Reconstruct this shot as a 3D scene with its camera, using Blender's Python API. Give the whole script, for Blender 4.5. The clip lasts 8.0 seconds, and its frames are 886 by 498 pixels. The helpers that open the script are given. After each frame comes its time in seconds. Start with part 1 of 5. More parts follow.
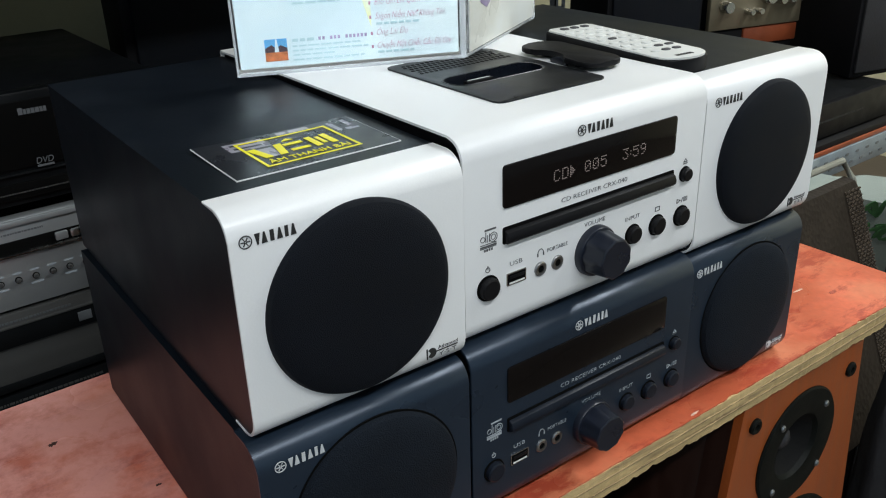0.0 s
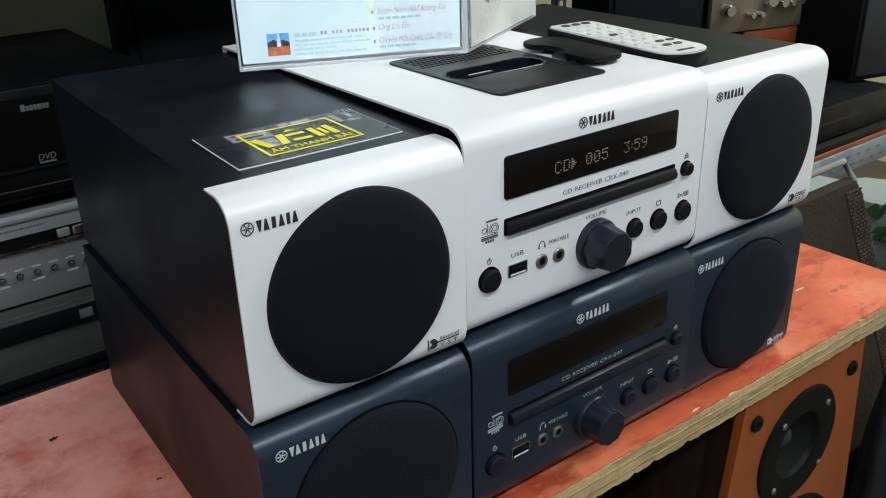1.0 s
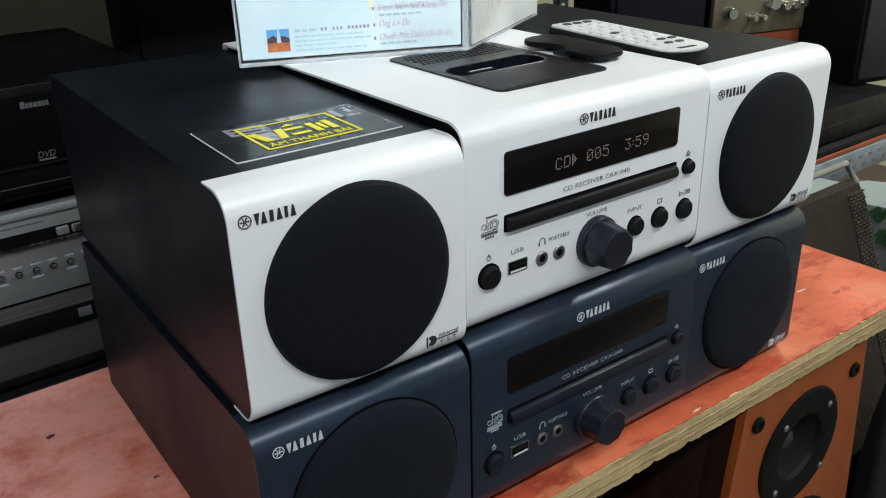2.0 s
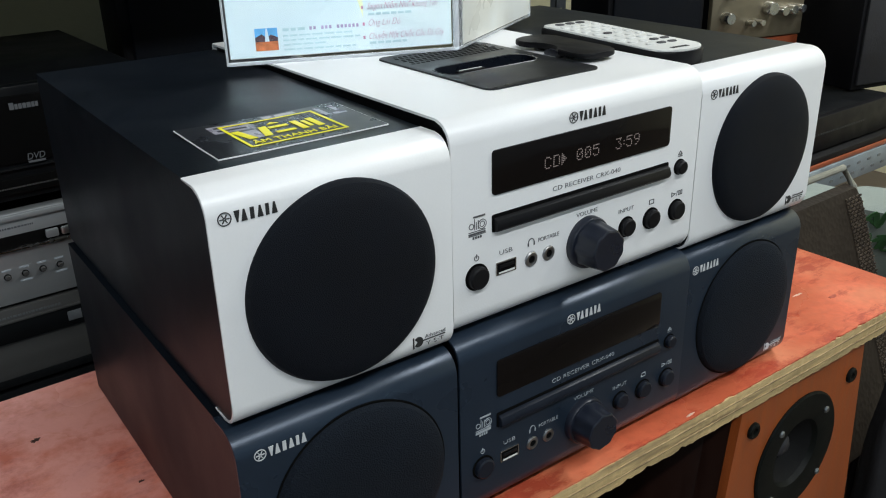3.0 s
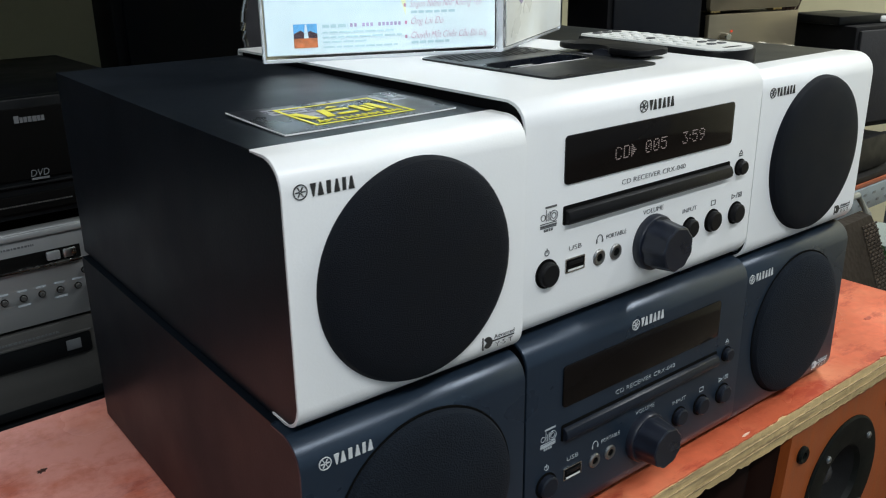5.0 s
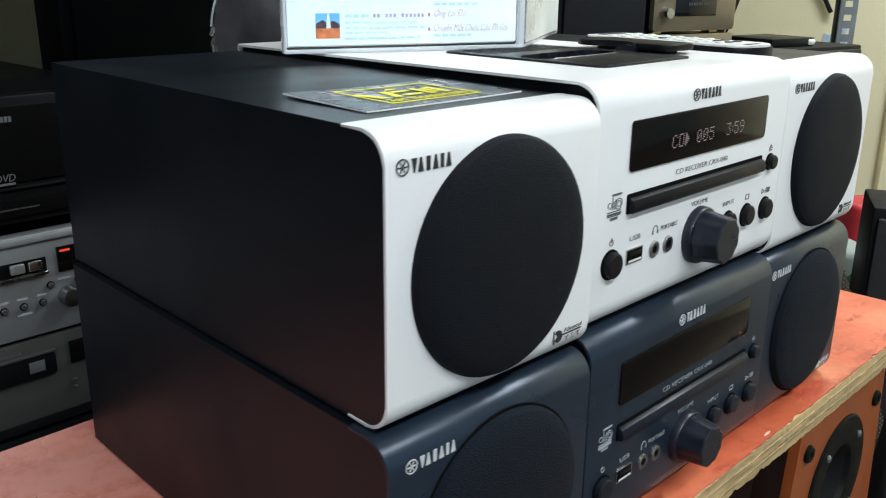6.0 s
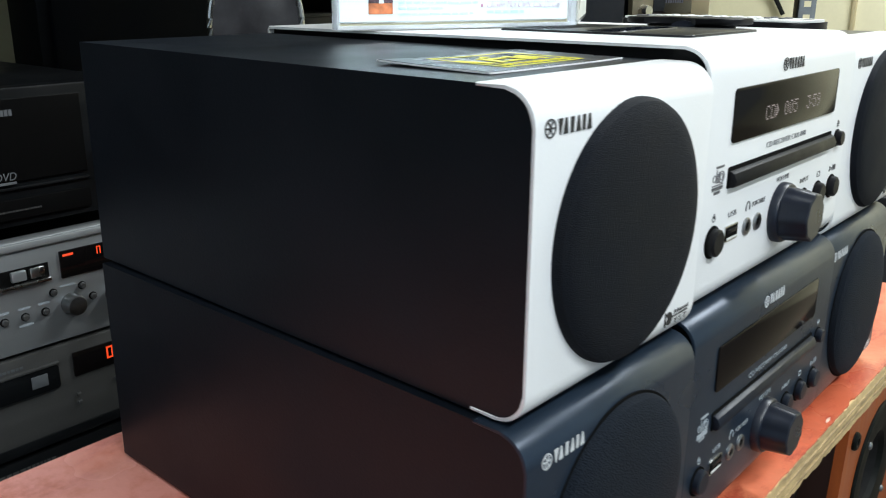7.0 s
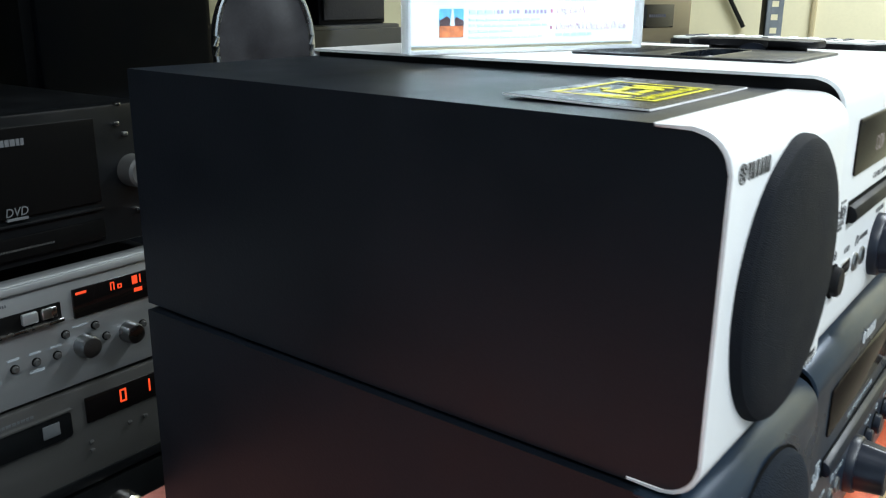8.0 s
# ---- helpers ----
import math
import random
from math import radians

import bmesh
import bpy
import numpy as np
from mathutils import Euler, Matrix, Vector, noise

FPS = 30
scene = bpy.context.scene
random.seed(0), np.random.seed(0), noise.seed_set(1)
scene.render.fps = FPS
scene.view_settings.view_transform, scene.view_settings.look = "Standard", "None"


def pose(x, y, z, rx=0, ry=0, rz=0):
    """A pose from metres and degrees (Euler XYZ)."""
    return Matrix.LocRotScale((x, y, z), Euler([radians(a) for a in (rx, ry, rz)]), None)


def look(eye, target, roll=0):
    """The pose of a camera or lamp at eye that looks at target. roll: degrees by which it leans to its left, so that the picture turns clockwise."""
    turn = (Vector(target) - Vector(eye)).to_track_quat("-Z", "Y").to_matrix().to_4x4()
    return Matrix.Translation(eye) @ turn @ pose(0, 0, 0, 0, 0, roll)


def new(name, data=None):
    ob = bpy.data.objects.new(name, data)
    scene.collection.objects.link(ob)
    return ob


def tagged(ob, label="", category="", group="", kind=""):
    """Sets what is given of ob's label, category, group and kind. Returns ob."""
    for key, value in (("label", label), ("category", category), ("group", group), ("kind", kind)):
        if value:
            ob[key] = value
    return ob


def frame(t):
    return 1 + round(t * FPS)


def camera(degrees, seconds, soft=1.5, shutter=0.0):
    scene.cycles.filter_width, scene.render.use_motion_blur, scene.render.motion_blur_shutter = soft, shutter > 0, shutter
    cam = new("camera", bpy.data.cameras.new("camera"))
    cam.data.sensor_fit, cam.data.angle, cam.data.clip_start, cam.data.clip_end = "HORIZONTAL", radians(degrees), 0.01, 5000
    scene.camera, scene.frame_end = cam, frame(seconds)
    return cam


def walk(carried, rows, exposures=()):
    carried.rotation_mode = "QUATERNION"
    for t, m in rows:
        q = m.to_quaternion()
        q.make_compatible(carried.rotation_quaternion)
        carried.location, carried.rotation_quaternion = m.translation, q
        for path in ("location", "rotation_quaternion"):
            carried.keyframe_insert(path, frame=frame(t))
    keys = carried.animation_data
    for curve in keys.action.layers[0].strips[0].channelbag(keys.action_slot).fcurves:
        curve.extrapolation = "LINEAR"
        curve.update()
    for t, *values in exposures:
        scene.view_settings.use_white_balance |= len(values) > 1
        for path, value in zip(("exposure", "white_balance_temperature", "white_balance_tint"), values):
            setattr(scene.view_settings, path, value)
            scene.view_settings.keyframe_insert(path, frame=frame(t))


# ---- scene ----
# All plan numbers below are in plan units of 0.89 m; U turns them into metres.
U = 0.89
cam = camera(54.4, 8.0, soft=1.1, shutter=0.45)
PATH = [
    (0, (-0.1262, -0.3351, 0.9470), (1.0963, 1.2943, -0.0020), -1.90),
    (0.5, (-0.1261, -0.3364, 0.9417), (1.0949, 1.2991, 0.0014), -1.91),
    (1, (-0.1292, -0.3382, 0.9389), (1.0967, 1.2989, 0.0078), -1.81),
    (1.5, (-0.1309, -0.3378, 0.9368), (1.0944, 1.3019, 0.0096), -1.70),
    (3, (-0.1188, -0.3387, 0.9260), (1.1107, 1.3123, 0.0248), -1.54),
    (3.5, (-0.1204, -0.3353, 0.9235), (1.1097, 1.3190, 0.0292), -1.51),
    (4, (-0.1244, -0.3276, 0.9140), (1.1185, 1.3257, 0.0355), -1.48),
    (4.5, (-0.1318, -0.3115, 0.8970), (1.1391, 1.3510, 0.0780), -1.42),
    (4.7, (-0.1381, -0.3044, 0.8907), (1.1512, 1.3607, 0.1065), -1.36),
    (6, (-0.1977, -0.2261, 0.8568), (1.3380, 1.2644, 0.1716), 0.42),
    (6.5, (-0.2160, -0.1910, 0.8426), (1.3742, 1.2458, 0.1667), 0.36),
    (7, (-0.2270, -0.1556, 0.8338), (1.4163, 1.2298, 0.1778), 0.09),
    (7.5, (-0.2367, -0.1160, 0.8335), (1.4506, 1.2221, 0.1916), 0.08),
    (8, (-0.2435, -0.0768, 0.8393), (1.4931, 1.2018, 0.2073), 0.25),
]
walk(cam, [(t, look(Vector(eye) * U, Vector(target) * U, roll)) for t, eye, target, roll in PATH],
     exposures=[(0.0, -0.19, 6500, 10), (4.7, -0.14, 6480, 10), (6.0, 0.20, 6430, 9.3), (7.0, 0.47, 6360, 8.4), (8.0, 0.60, 6200, 7.2)])

# ---- world and lamps: a closed shop room under fluorescent tubes ----
world = bpy.data.worlds.new("room_air")
world.use_nodes = True
world.node_tree.nodes["Background"].inputs[0].default_value = (0.8, 0.85, 0.9, 1)
world.node_tree.nodes["Background"].inputs[1].default_value = 0.05
scene.world = world

TUBES = [  # x, y, z, length, turn about z, watts
    (-0.42, -1.20, 2.30, 2.60, 0, 38.0),
    (1.75, -0.25, 2.30, 1.30, 90, 38.0),
]
for lx, ly, lz, ln, turn, watts in TUBES:
    lamp = bpy.data.lights.new("tube_light", "AREA")
    lamp.shape, lamp.size, lamp.size_y, lamp.energy = "RECTANGLE", ln * U, 0.10, watts
    lamp.color = (0.925, 0.97, 1.0)
    ob = new("tube_light", lamp)
    ob.matrix_world = pose(lx * U, ly * U, (lz - 0.03) * U, 0, 0, turn)


# ---- materials ----
def surface(name, color, rough=0.5, metal=0.0, vary=0.12, scale=30.0, fine=400.0, bump=0.0, spec=0.5, coat=0.0,
            patch=None, patch_scale=8.0, patch_low=0.5, patch_high=0.62, rough_vary=0.08, object_random=0.0, stretch=None, streak=None):
    """A painted, moulded or raw surface: base colour with variation at two scales, uneven gloss, fine relief, and stains."""
    m = bpy.data.materials.new(name)
    m.use_nodes = True
    nt = m.node_tree
    p = nt.nodes["Principled BSDF"]
    p.inputs["Metallic"].default_value = metal
    p.inputs["Specular IOR Level"].default_value = spec
    p.inputs["Coat Weight"].default_value = coat
    p.inputs["Coat Roughness"].default_value = 0.08
    tc = nt.nodes.new("ShaderNodeTexCoord")
    src = tc.outputs["Object"]
    if stretch:
        mp = nt.nodes.new("ShaderNodeMapping")
        mp.inputs["Scale"].default_value = stretch
        nt.links.new(src, mp.inputs["Vector"])
        src = mp.outputs["Vector"]

    def noise_tex(s, detail=4.0):
        n = nt.nodes.new("ShaderNodeTexNoise")
        n.inputs["Scale"].default_value = s
        n.inputs["Detail"].default_value = detail
        nt.links.new(src, n.inputs["Vector"])
        return n

    def ranged(sock, lo, hi, a=0.3, b=0.7):
        r = nt.nodes.new("ShaderNodeMapRange")
        for i, v in enumerate((a, b, lo, hi)):
            r.inputs[i + 1].default_value = v
        nt.links.new(sock, r.inputs[0])
        return r.outputs[0]

    def mix(fac, a, b, kind="MIX"):
        x = nt.nodes.new("ShaderNodeMix")
        x.data_type, x.blend_type = "RGBA", kind
        for i, v in ((0, fac), (6, a), (7, b)):
            if isinstance(v, (int, float)):
                x.inputs[i].default_value = v
            elif isinstance(v, tuple):
                x.inputs[i].default_value = (*v, 1)
            else:
                nt.links.new(v, x.inputs[i])
        return x.outputs[2]

    big, small = noise_tex(scale), noise_tex(fine, 2.0)
    dark = tuple(c * (1 - vary) for c in color)
    light = tuple(min(1, c * (1 + vary)) for c in color)
    col = mix(ranged(big.outputs[0], 0, 1), dark, light)
    col = mix(ranged(small.outputs[0], 0, 0.5), col, dark)
    if patch:
        pn = noise_tex(patch_scale, 8.0)
        col = mix(ranged(pn.outputs[0], 0, 0.8, patch_low, patch_high), col, patch)
    if streak:
        tint, grain, s_scale, s_low, s_high = streak
        sm = nt.nodes.new("ShaderNodeMapping")
        sm.inputs["Scale"].default_value = grain
        sm.inputs["Rotation"].default_value = (0, 0, 0.4)
        nt.links.new(tc.outputs["Object"], sm.inputs["Vector"])
        sn = nt.nodes.new("ShaderNodeTexNoise")
        sn.inputs["Scale"].default_value = s_scale
        sn.inputs["Detail"].default_value = 9.0
        sn.inputs["Roughness"].default_value = 0.7
        nt.links.new(sm.outputs["Vector"], sn.inputs["Vector"])
        col = mix(ranged(sn.outputs[0], 0, 0.85, s_low, s_high), col, tint)
    if object_random:
        info = nt.nodes.new("ShaderNodeObjectInfo")
        col = mix(ranged(info.outputs["Random"], 0, object_random, 0, 1), col, dark)
    nt.links.new(col, p.inputs["Base Color"])
    nt.links.new(ranged(big.outputs[0], max(0.02, rough - rough_vary), min(1, rough + rough_vary)), p.inputs["Roughness"])
    if bump:
        b = nt.nodes.new("ShaderNodeBump")
        b.inputs["Strength"].default_value = bump
        b.inputs["Distance"].default_value = 0.001
        nt.links.new(small.outputs[0], b.inputs["Height"])
        nt.links.new(b.outputs[0], p.inputs["Normal"])
    return m


def weave(name, color, rough, threads, depth):
    """A woven cloth: two crossing sets of threads as relief and shade of thread."""
    m = surface(name, color, rough, vary=0.25, scale=25, fine=700, spec=0.15)
    nt = m.node_tree
    p = nt.nodes["Principled BSDF"]
    p.inputs["Sheen Weight"].default_value = 0.010
    p.inputs["Sheen Roughness"].default_value = 0.45
    p.inputs["Sheen Tint"].default_value = (0.75, 0.85, 1.0, 1)
    tc = nt.nodes.new("ShaderNodeTexCoord")
    v = nt.nodes.new("ShaderNodeTexVoronoi")
    v.inputs["Scale"].default_value = threads
    nt.links.new(tc.outputs["Object"], v.inputs["Vector"])
    b = nt.nodes.new("ShaderNodeBump")
    b.inputs["Strength"].default_value = depth
    b.inputs["Distance"].default_value = 0.0006
    nt.links.new(v.outputs["Distance"], b.inputs["Height"])
    nt.links.new(b.outputs[0], p.inputs["Normal"])
    return m


def glow(name, color, strength):
    m = bpy.data.materials.new(name)
    m.use_nodes = True
    p = m.node_tree.nodes["Principled BSDF"]
    p.inputs["Base Color"].default_value = (0.02, 0.02, 0.02, 1)
    p.inputs["Emission Color"].default_value = (*color, 1)
    p.inputs["Emission Strength"].default_value = strength
    return m


def see_through(ob):
    """A clear pane lets the room's light pass on to the paper behind it."""
    ob.visible_shadow = False
    return ob


def clear(name, tint, rough=0.05):
    m = bpy.data.materials.new(name)
    m.use_nodes = True
    p = m.node_tree.nodes["Principled BSDF"]
    p.inputs["Base Color"].default_value = (*tint, 1)
    p.inputs["Roughness"].default_value = rough
    p.inputs["Transmission Weight"].default_value = 1.0
    p.inputs["IOR"].default_value = 1.45
    return m


M_WHITE = surface("white_coated_steel", (0.80, 0.81, 0.81), 0.36, vary=0.03, scale=12, fine=900, bump=0.05, patch=(0.70, 0.70, 0.68), patch_scale=6, patch_low=0.6, patch_high=0.8)
M_BLUE = surface("blue_grey_metallic_paint", (0.0196, 0.0324, 0.0522), 0.32, metal=0.35, vary=0.12, scale=18, fine=1500, bump=0.06)
M_VINYL = surface("black_vinyl_board", (0.0057, 0.0087, 0.0132), 0.40, vary=0.20, scale=14, fine=900, bump=0.08, spec=0.34)
M_VINYL_BLUE = surface("navy_black_vinyl_board", (0.0058, 0.0086, 0.0130), 0.43, vary=0.20, scale=14, fine=900, bump=0.08, spec=0.24)
M_GRILLE = weave("black_speaker_cloth", (0.0030, 0.0046, 0.0080), 0.70, 2600, 0.50)
M_GRILLE_BLUE = weave("blue_black_speaker_cloth", (0.006, 0.009, 0.014), 0.85, 1300, 0.6)
M_PLASTIC = surface("black_moulded_plastic", (0.006, 0.006, 0.007), 0.46, vary=0.15, scale=40, fine=900, bump=0.06, spec=0.17)
M_NAVY = surface("navy_black_plastic", (0.008, 0.011, 0.020), 0.34, vary=0.15, scale=40, fine=900, bump=0.04)
M_FRONT_GLASS = surface("smoked_black_front", (0.004, 0.004, 0.004), 0.22, vary=0.1, scale=20, spec=0.08, rough_vary=0.02)
M_GLASS_BLACK = surface("black_display_window", (0.006, 0.005, 0.005), 0.07, vary=0.1, scale=20, spec=0.5, rough_vary=0.02)
M_DISPLAY = surface("smoked_display_window", (0.007, 0.0055, 0.005), 0.14, vary=0.1, scale=20, spec=0.13, rough_vary=0.02)
M_BLUE_TRIM = surface("blue_black_moulded_plastic", (0.007, 0.010, 0.017), 0.38, vary=0.12, scale=40, fine=900, bump=0.05, spec=0.3)
M_BLUE_INK = surface("blue_grey_print", (0.36, 0.40, 0.43), 0.45, vary=0.1)
M_DOCK = surface("dark_grey_satin_plastic", (0.011, 0.012, 0.014), 0.34, vary=0.15, scale=40, fine=900, bump=0.06, spec=0.32)
M_WELL = surface("glossy_navy_black_plastic", (0.005, 0.007, 0.012), 0.30, vary=0.1, scale=40, spec=0.45)
M_JACK = surface("dark_socket_ring", (0.34, 0.34, 0.34), 0.3, metal=1.0, vary=0.2, scale=60)
M_HOLE = surface("deep_black_cavity", (0.002, 0.002, 0.002), 0.9, vary=0.1, spec=0.1)
M_CHROME = surface("bright_metal", (0.62, 0.62, 0.60), 0.25, metal=1.0, vary=0.1, scale=60)
M_BRASS = surface("brass_contact", (0.55, 0.42, 0.22), 0.3, metal=1.0, vary=0.15, scale=60)
M_INK = surface("black_print", (0.02, 0.02, 0.02), 0.5, vary=0.1)
M_GREY_INK = surface("grey_print", (0.09, 0.09, 0.095), 0.5, vary=0.1)
M_PALE_INK = surface("pale_grey_print", (0.55, 0.57, 0.58), 0.45, vary=0.1)
M_DIM_INK = surface("dim_grey_print", (0.10, 0.108, 0.115), 0.5, vary=0.15)
M_DIGIT = glow("pale_pink_display_segment", (1.0, 0.84, 0.80), 0.28)
M_ORANGE_DIGIT = glow("orange_display_segment", (1.0, 0.07, 0.012), 0.7)
M_BLUE_DIGIT = glow("blue_display_segment", (0.25, 0.30, 0.6), 0.06)
M_RED_PAINT = surface("worn_red_paint", (0.64, 0.135, 0.062), 0.32, vary=0.26, scale=10, fine=160, bump=0.25, streak=((0.40, 0.055, 0.028), (1.0, 2.6, 1.0), 17.0, 0.52, 0.61), patch=(0.76, 0.30, 0.155), patch_scale=13, patch_low=0.44, patch_high=0.74, rough_vary=0.14)
def pale_end(m, tint, x0, x1):
    """Paint that turns paler and pinker towards one end, with a blotched border."""
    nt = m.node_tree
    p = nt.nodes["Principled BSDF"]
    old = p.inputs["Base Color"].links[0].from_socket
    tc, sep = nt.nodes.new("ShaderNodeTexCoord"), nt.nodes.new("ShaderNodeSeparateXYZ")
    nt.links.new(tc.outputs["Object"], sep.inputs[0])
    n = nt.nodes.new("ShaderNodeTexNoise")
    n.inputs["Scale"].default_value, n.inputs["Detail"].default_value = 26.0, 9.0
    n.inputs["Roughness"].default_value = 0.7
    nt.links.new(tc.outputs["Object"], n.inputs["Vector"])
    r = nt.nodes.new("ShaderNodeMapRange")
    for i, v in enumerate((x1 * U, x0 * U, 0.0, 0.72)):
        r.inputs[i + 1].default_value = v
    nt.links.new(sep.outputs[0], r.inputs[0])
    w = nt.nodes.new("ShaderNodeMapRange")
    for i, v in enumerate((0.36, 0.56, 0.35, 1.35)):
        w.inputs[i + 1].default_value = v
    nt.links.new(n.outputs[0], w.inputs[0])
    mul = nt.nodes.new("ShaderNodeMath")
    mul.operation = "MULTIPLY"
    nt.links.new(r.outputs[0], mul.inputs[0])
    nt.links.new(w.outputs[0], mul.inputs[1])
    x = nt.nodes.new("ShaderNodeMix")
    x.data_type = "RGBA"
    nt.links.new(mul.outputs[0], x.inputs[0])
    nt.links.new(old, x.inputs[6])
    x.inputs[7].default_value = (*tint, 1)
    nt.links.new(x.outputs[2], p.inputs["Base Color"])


pale_end(M_RED_PAINT, (0.90, 0.40, 0.34), -0.05, 0.16)
M_PLY = surface("raw_plywood_edge", (0.55, 0.40, 0.19), 0.7, vary=0.28, scale=60, fine=500, bump=0.6, patch=(0.16, 0.11, 0.06), patch_scale=24, patch_low=0.55, patch_high=0.66, stretch=(0.30, 1, 3.6))
M_GLUE = surface("brown_glue_line", (0.36, 0.26, 0.13), 0.7, vary=0.4, scale=90)
M_CHIP = surface("bare_chipped_wood", (0.74, 0.48, 0.36), 0.7, vary=0.2, scale=60)
M_STAIN = surface("dull_red_brown_stain", (0.42, 0.085, 0.05), 0.45, vary=0.4, scale=90)
M_KNOT = surface("dark_knot_stain", (0.07, 0.030, 0.022), 0.6, vary=0.3, scale=80)
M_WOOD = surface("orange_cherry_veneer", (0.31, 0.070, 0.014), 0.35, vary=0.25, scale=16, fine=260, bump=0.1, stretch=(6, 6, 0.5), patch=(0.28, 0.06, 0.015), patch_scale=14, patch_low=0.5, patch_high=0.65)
# Same veneer, near black: the shade under the board is in the colour.
M_WOOD_SHADED = surface("shaded_cherry_veneer", (0.020, 0.006, 0.003), 0.45, vary=0.25, scale=16, fine=260, bump=0.1, stretch=(6, 6, 0.5))
M_RUBBER = surface("black_rubber", (0.005, 0.006, 0.005), 0.5, vary=0.2, scale=50, fine=500, bump=0.1, spec=0.10)
M_SCREW = surface("dull_screw_metal", (0.30, 0.32, 0.33), 0.4, metal=1.0, vary=0.2, scale=60)
M_KNOB = surface("dark_turned_metal", (0.22, 0.225, 0.23), 0.30, metal=1.0, vary=0.15, scale=60)
M_CONE = surface("dull_black_paper_cone", (0.004, 0.004, 0.004), 0.75, vary=0.3, scale=60, fine=600, bump=0.2, spec=0.2)
M_DUST = surface("dusty_black_dome", (0.030, 0.030, 0.034), 0.45, vary=0.3, scale=60)
M_SILVER = surface("dull_silver_fascia", (0.43, 0.455, 0.465), 0.36, metal=0.68, vary=0.06, scale=20, fine=1500, bump=0.04, stretch=(0.2, 1, 4))
M_GREYFACE = surface("dark_grey_fascia", (0.075, 0.075, 0.073), 0.42, metal=0.3, vary=0.1, scale=20, fine=1500, bump=0.04, stretch=(0.2, 1, 4))
M_BLACKFACE = surface("black_brushed_fascia", (0.0045, 0.0052, 0.006), 0.38, vary=0.2, scale=20, fine=1200, bump=0.05, spec=0.2)
M_GOLD = surface("champagne_silver_fascia", (0.24, 0.205, 0.135), 0.38, metal=0.5, vary=0.08, scale=20, fine=1200, stretch=(0.2, 1, 4))
M_CREAM = surface("cream_wall_paint", (0.80, 0.74, 0.50), 0.75, vary=0.06, scale=4, fine=120, bump=0.25, patch=(0.68, 0.62, 0.42), patch_scale=2.5, patch_low=0.55, patch_high=0.75)
# Cream wall paint at half strength: the back wall's shade is mixed in.
M_CREAM_SHADED = surface("shaded_cream_wall_paint", (0.38, 0.365, 0.24), 0.75, vary=0.06, scale=4, fine=120, bump=0.25, patch=(0.32, 0.30, 0.20), patch_scale=2.5, patch_low=0.55, patch_high=0.75)
M_GREYWALL = surface("pale_grey_wall_paint", (0.36, 0.44, 0.52), 0.75, vary=0.06, scale=4, fine=120, bump=0.25)
M_CEIL = surface("white_ceiling_paint", (0.75, 0.75, 0.72), 0.8, vary=0.05, scale=3, fine=120, bump=0.2)
M_FLOOR = surface("brown_floor_tile", (0.085, 0.064, 0.050), 0.35, vary=0.25, scale=6, fine=90, bump=0.15)
M_DARKCAB = surface("black_cabinet_laminate", (0.005, 0.005, 0.006), 0.6, vary=0.25, scale=10, fine=300, bump=0.1, spec=0.2)
M_STEEL = surface("grey_slotted_steel", (0.25, 0.30, 0.33), 0.5, metal=0.3, vary=0.15, scale=30, fine=300, bump=0.2, patch=(0.38, 0.43, 0.45), patch_scale=20, patch_low=0.5, patch_high=0.7)
M_WICKER = weave("brown_woven_plastic", (0.022, 0.016, 0.011), 0.6, 170, 1.0)
M_STRAND = surface("brown_plastic_strand", (0.050, 0.035, 0.023), 0.45, vary=0.45, scale=60, fine=300)
M_TUBE_PAINT = surface("pale_grey_tube_paint", (0.24, 0.24, 0.20), 0.4, vary=0.2, scale=40)
M_CLOTH = surface("white_bag_cloth", (0.26, 0.30, 0.27), 0.8, vary=0.08, scale=15, fine=500, bump=0.3)
M_LEAF = surface("green_leaf_print", (0.05, 0.16, 0.05), 0.7, vary=0.35, scale=60)
M_BLACKCLOTH = surface("black_bag_cloth", (0.015, 0.015, 0.017), 0.75, vary=0.3, scale=30, fine=300, bump=0.4)
M_YELLOW = surface("yellow_print", (0.85, 0.78, 0.02), 0.45, vary=0.05)
M_CARD = surface("black_laminated_card", (0.020, 0.022, 0.027), 0.28, vary=0.2, scale=40, rough_vary=0.08, spec=0.35)
M_CARD_GREY = surface("pale_grey_card_print", (0.30, 0.29, 0.34), 0.3, vary=0.25, scale=120)
M_CARD_EDGE = surface("white_card_core", (0.82, 0.82, 0.82), 0.5, vary=0.1)
M_ACRYLIC = clear("clear_polystyrene", (0.96, 0.98, 0.99))
M_EDGE_CLEAR = clear("frosted_polystyrene_edge", (0.90, 0.94, 0.97), 0.10)
M_EDGE_CLEAR.node_tree.nodes["Principled BSDF"].inputs["Transmission Weight"].default_value = 0.62
M_PAPER = surface("pale_blue_printed_paper", (0.62, 0.75, 0.79), 0.45, vary=0.05, scale=10, fine=400, patch=(0.80, 0.88, 0.86), patch_scale=9, patch_low=0.45, patch_high=0.7)
M_PAPER_YELLOW = surface("pale_yellow_print", (0.86, 0.84, 0.35), 0.45, vary=0.10, scale=30, patch=(0.72, 0.83, 0.80), patch_scale=40, patch_low=0.45, patch_high=0.65)
M_SLEEVE = surface("cream_white_glossy_paper", (0.66, 0.67, 0.62), 0.3, vary=0.06, scale=12, fine=400, patch=(0.74, 0.78, 0.78), patch_scale=14, patch_low=0.45, patch_high=0.65)
M_PINK_INK = surface("magenta_print", (0.50, 0.22, 0.34), 0.5, vary=0.1)
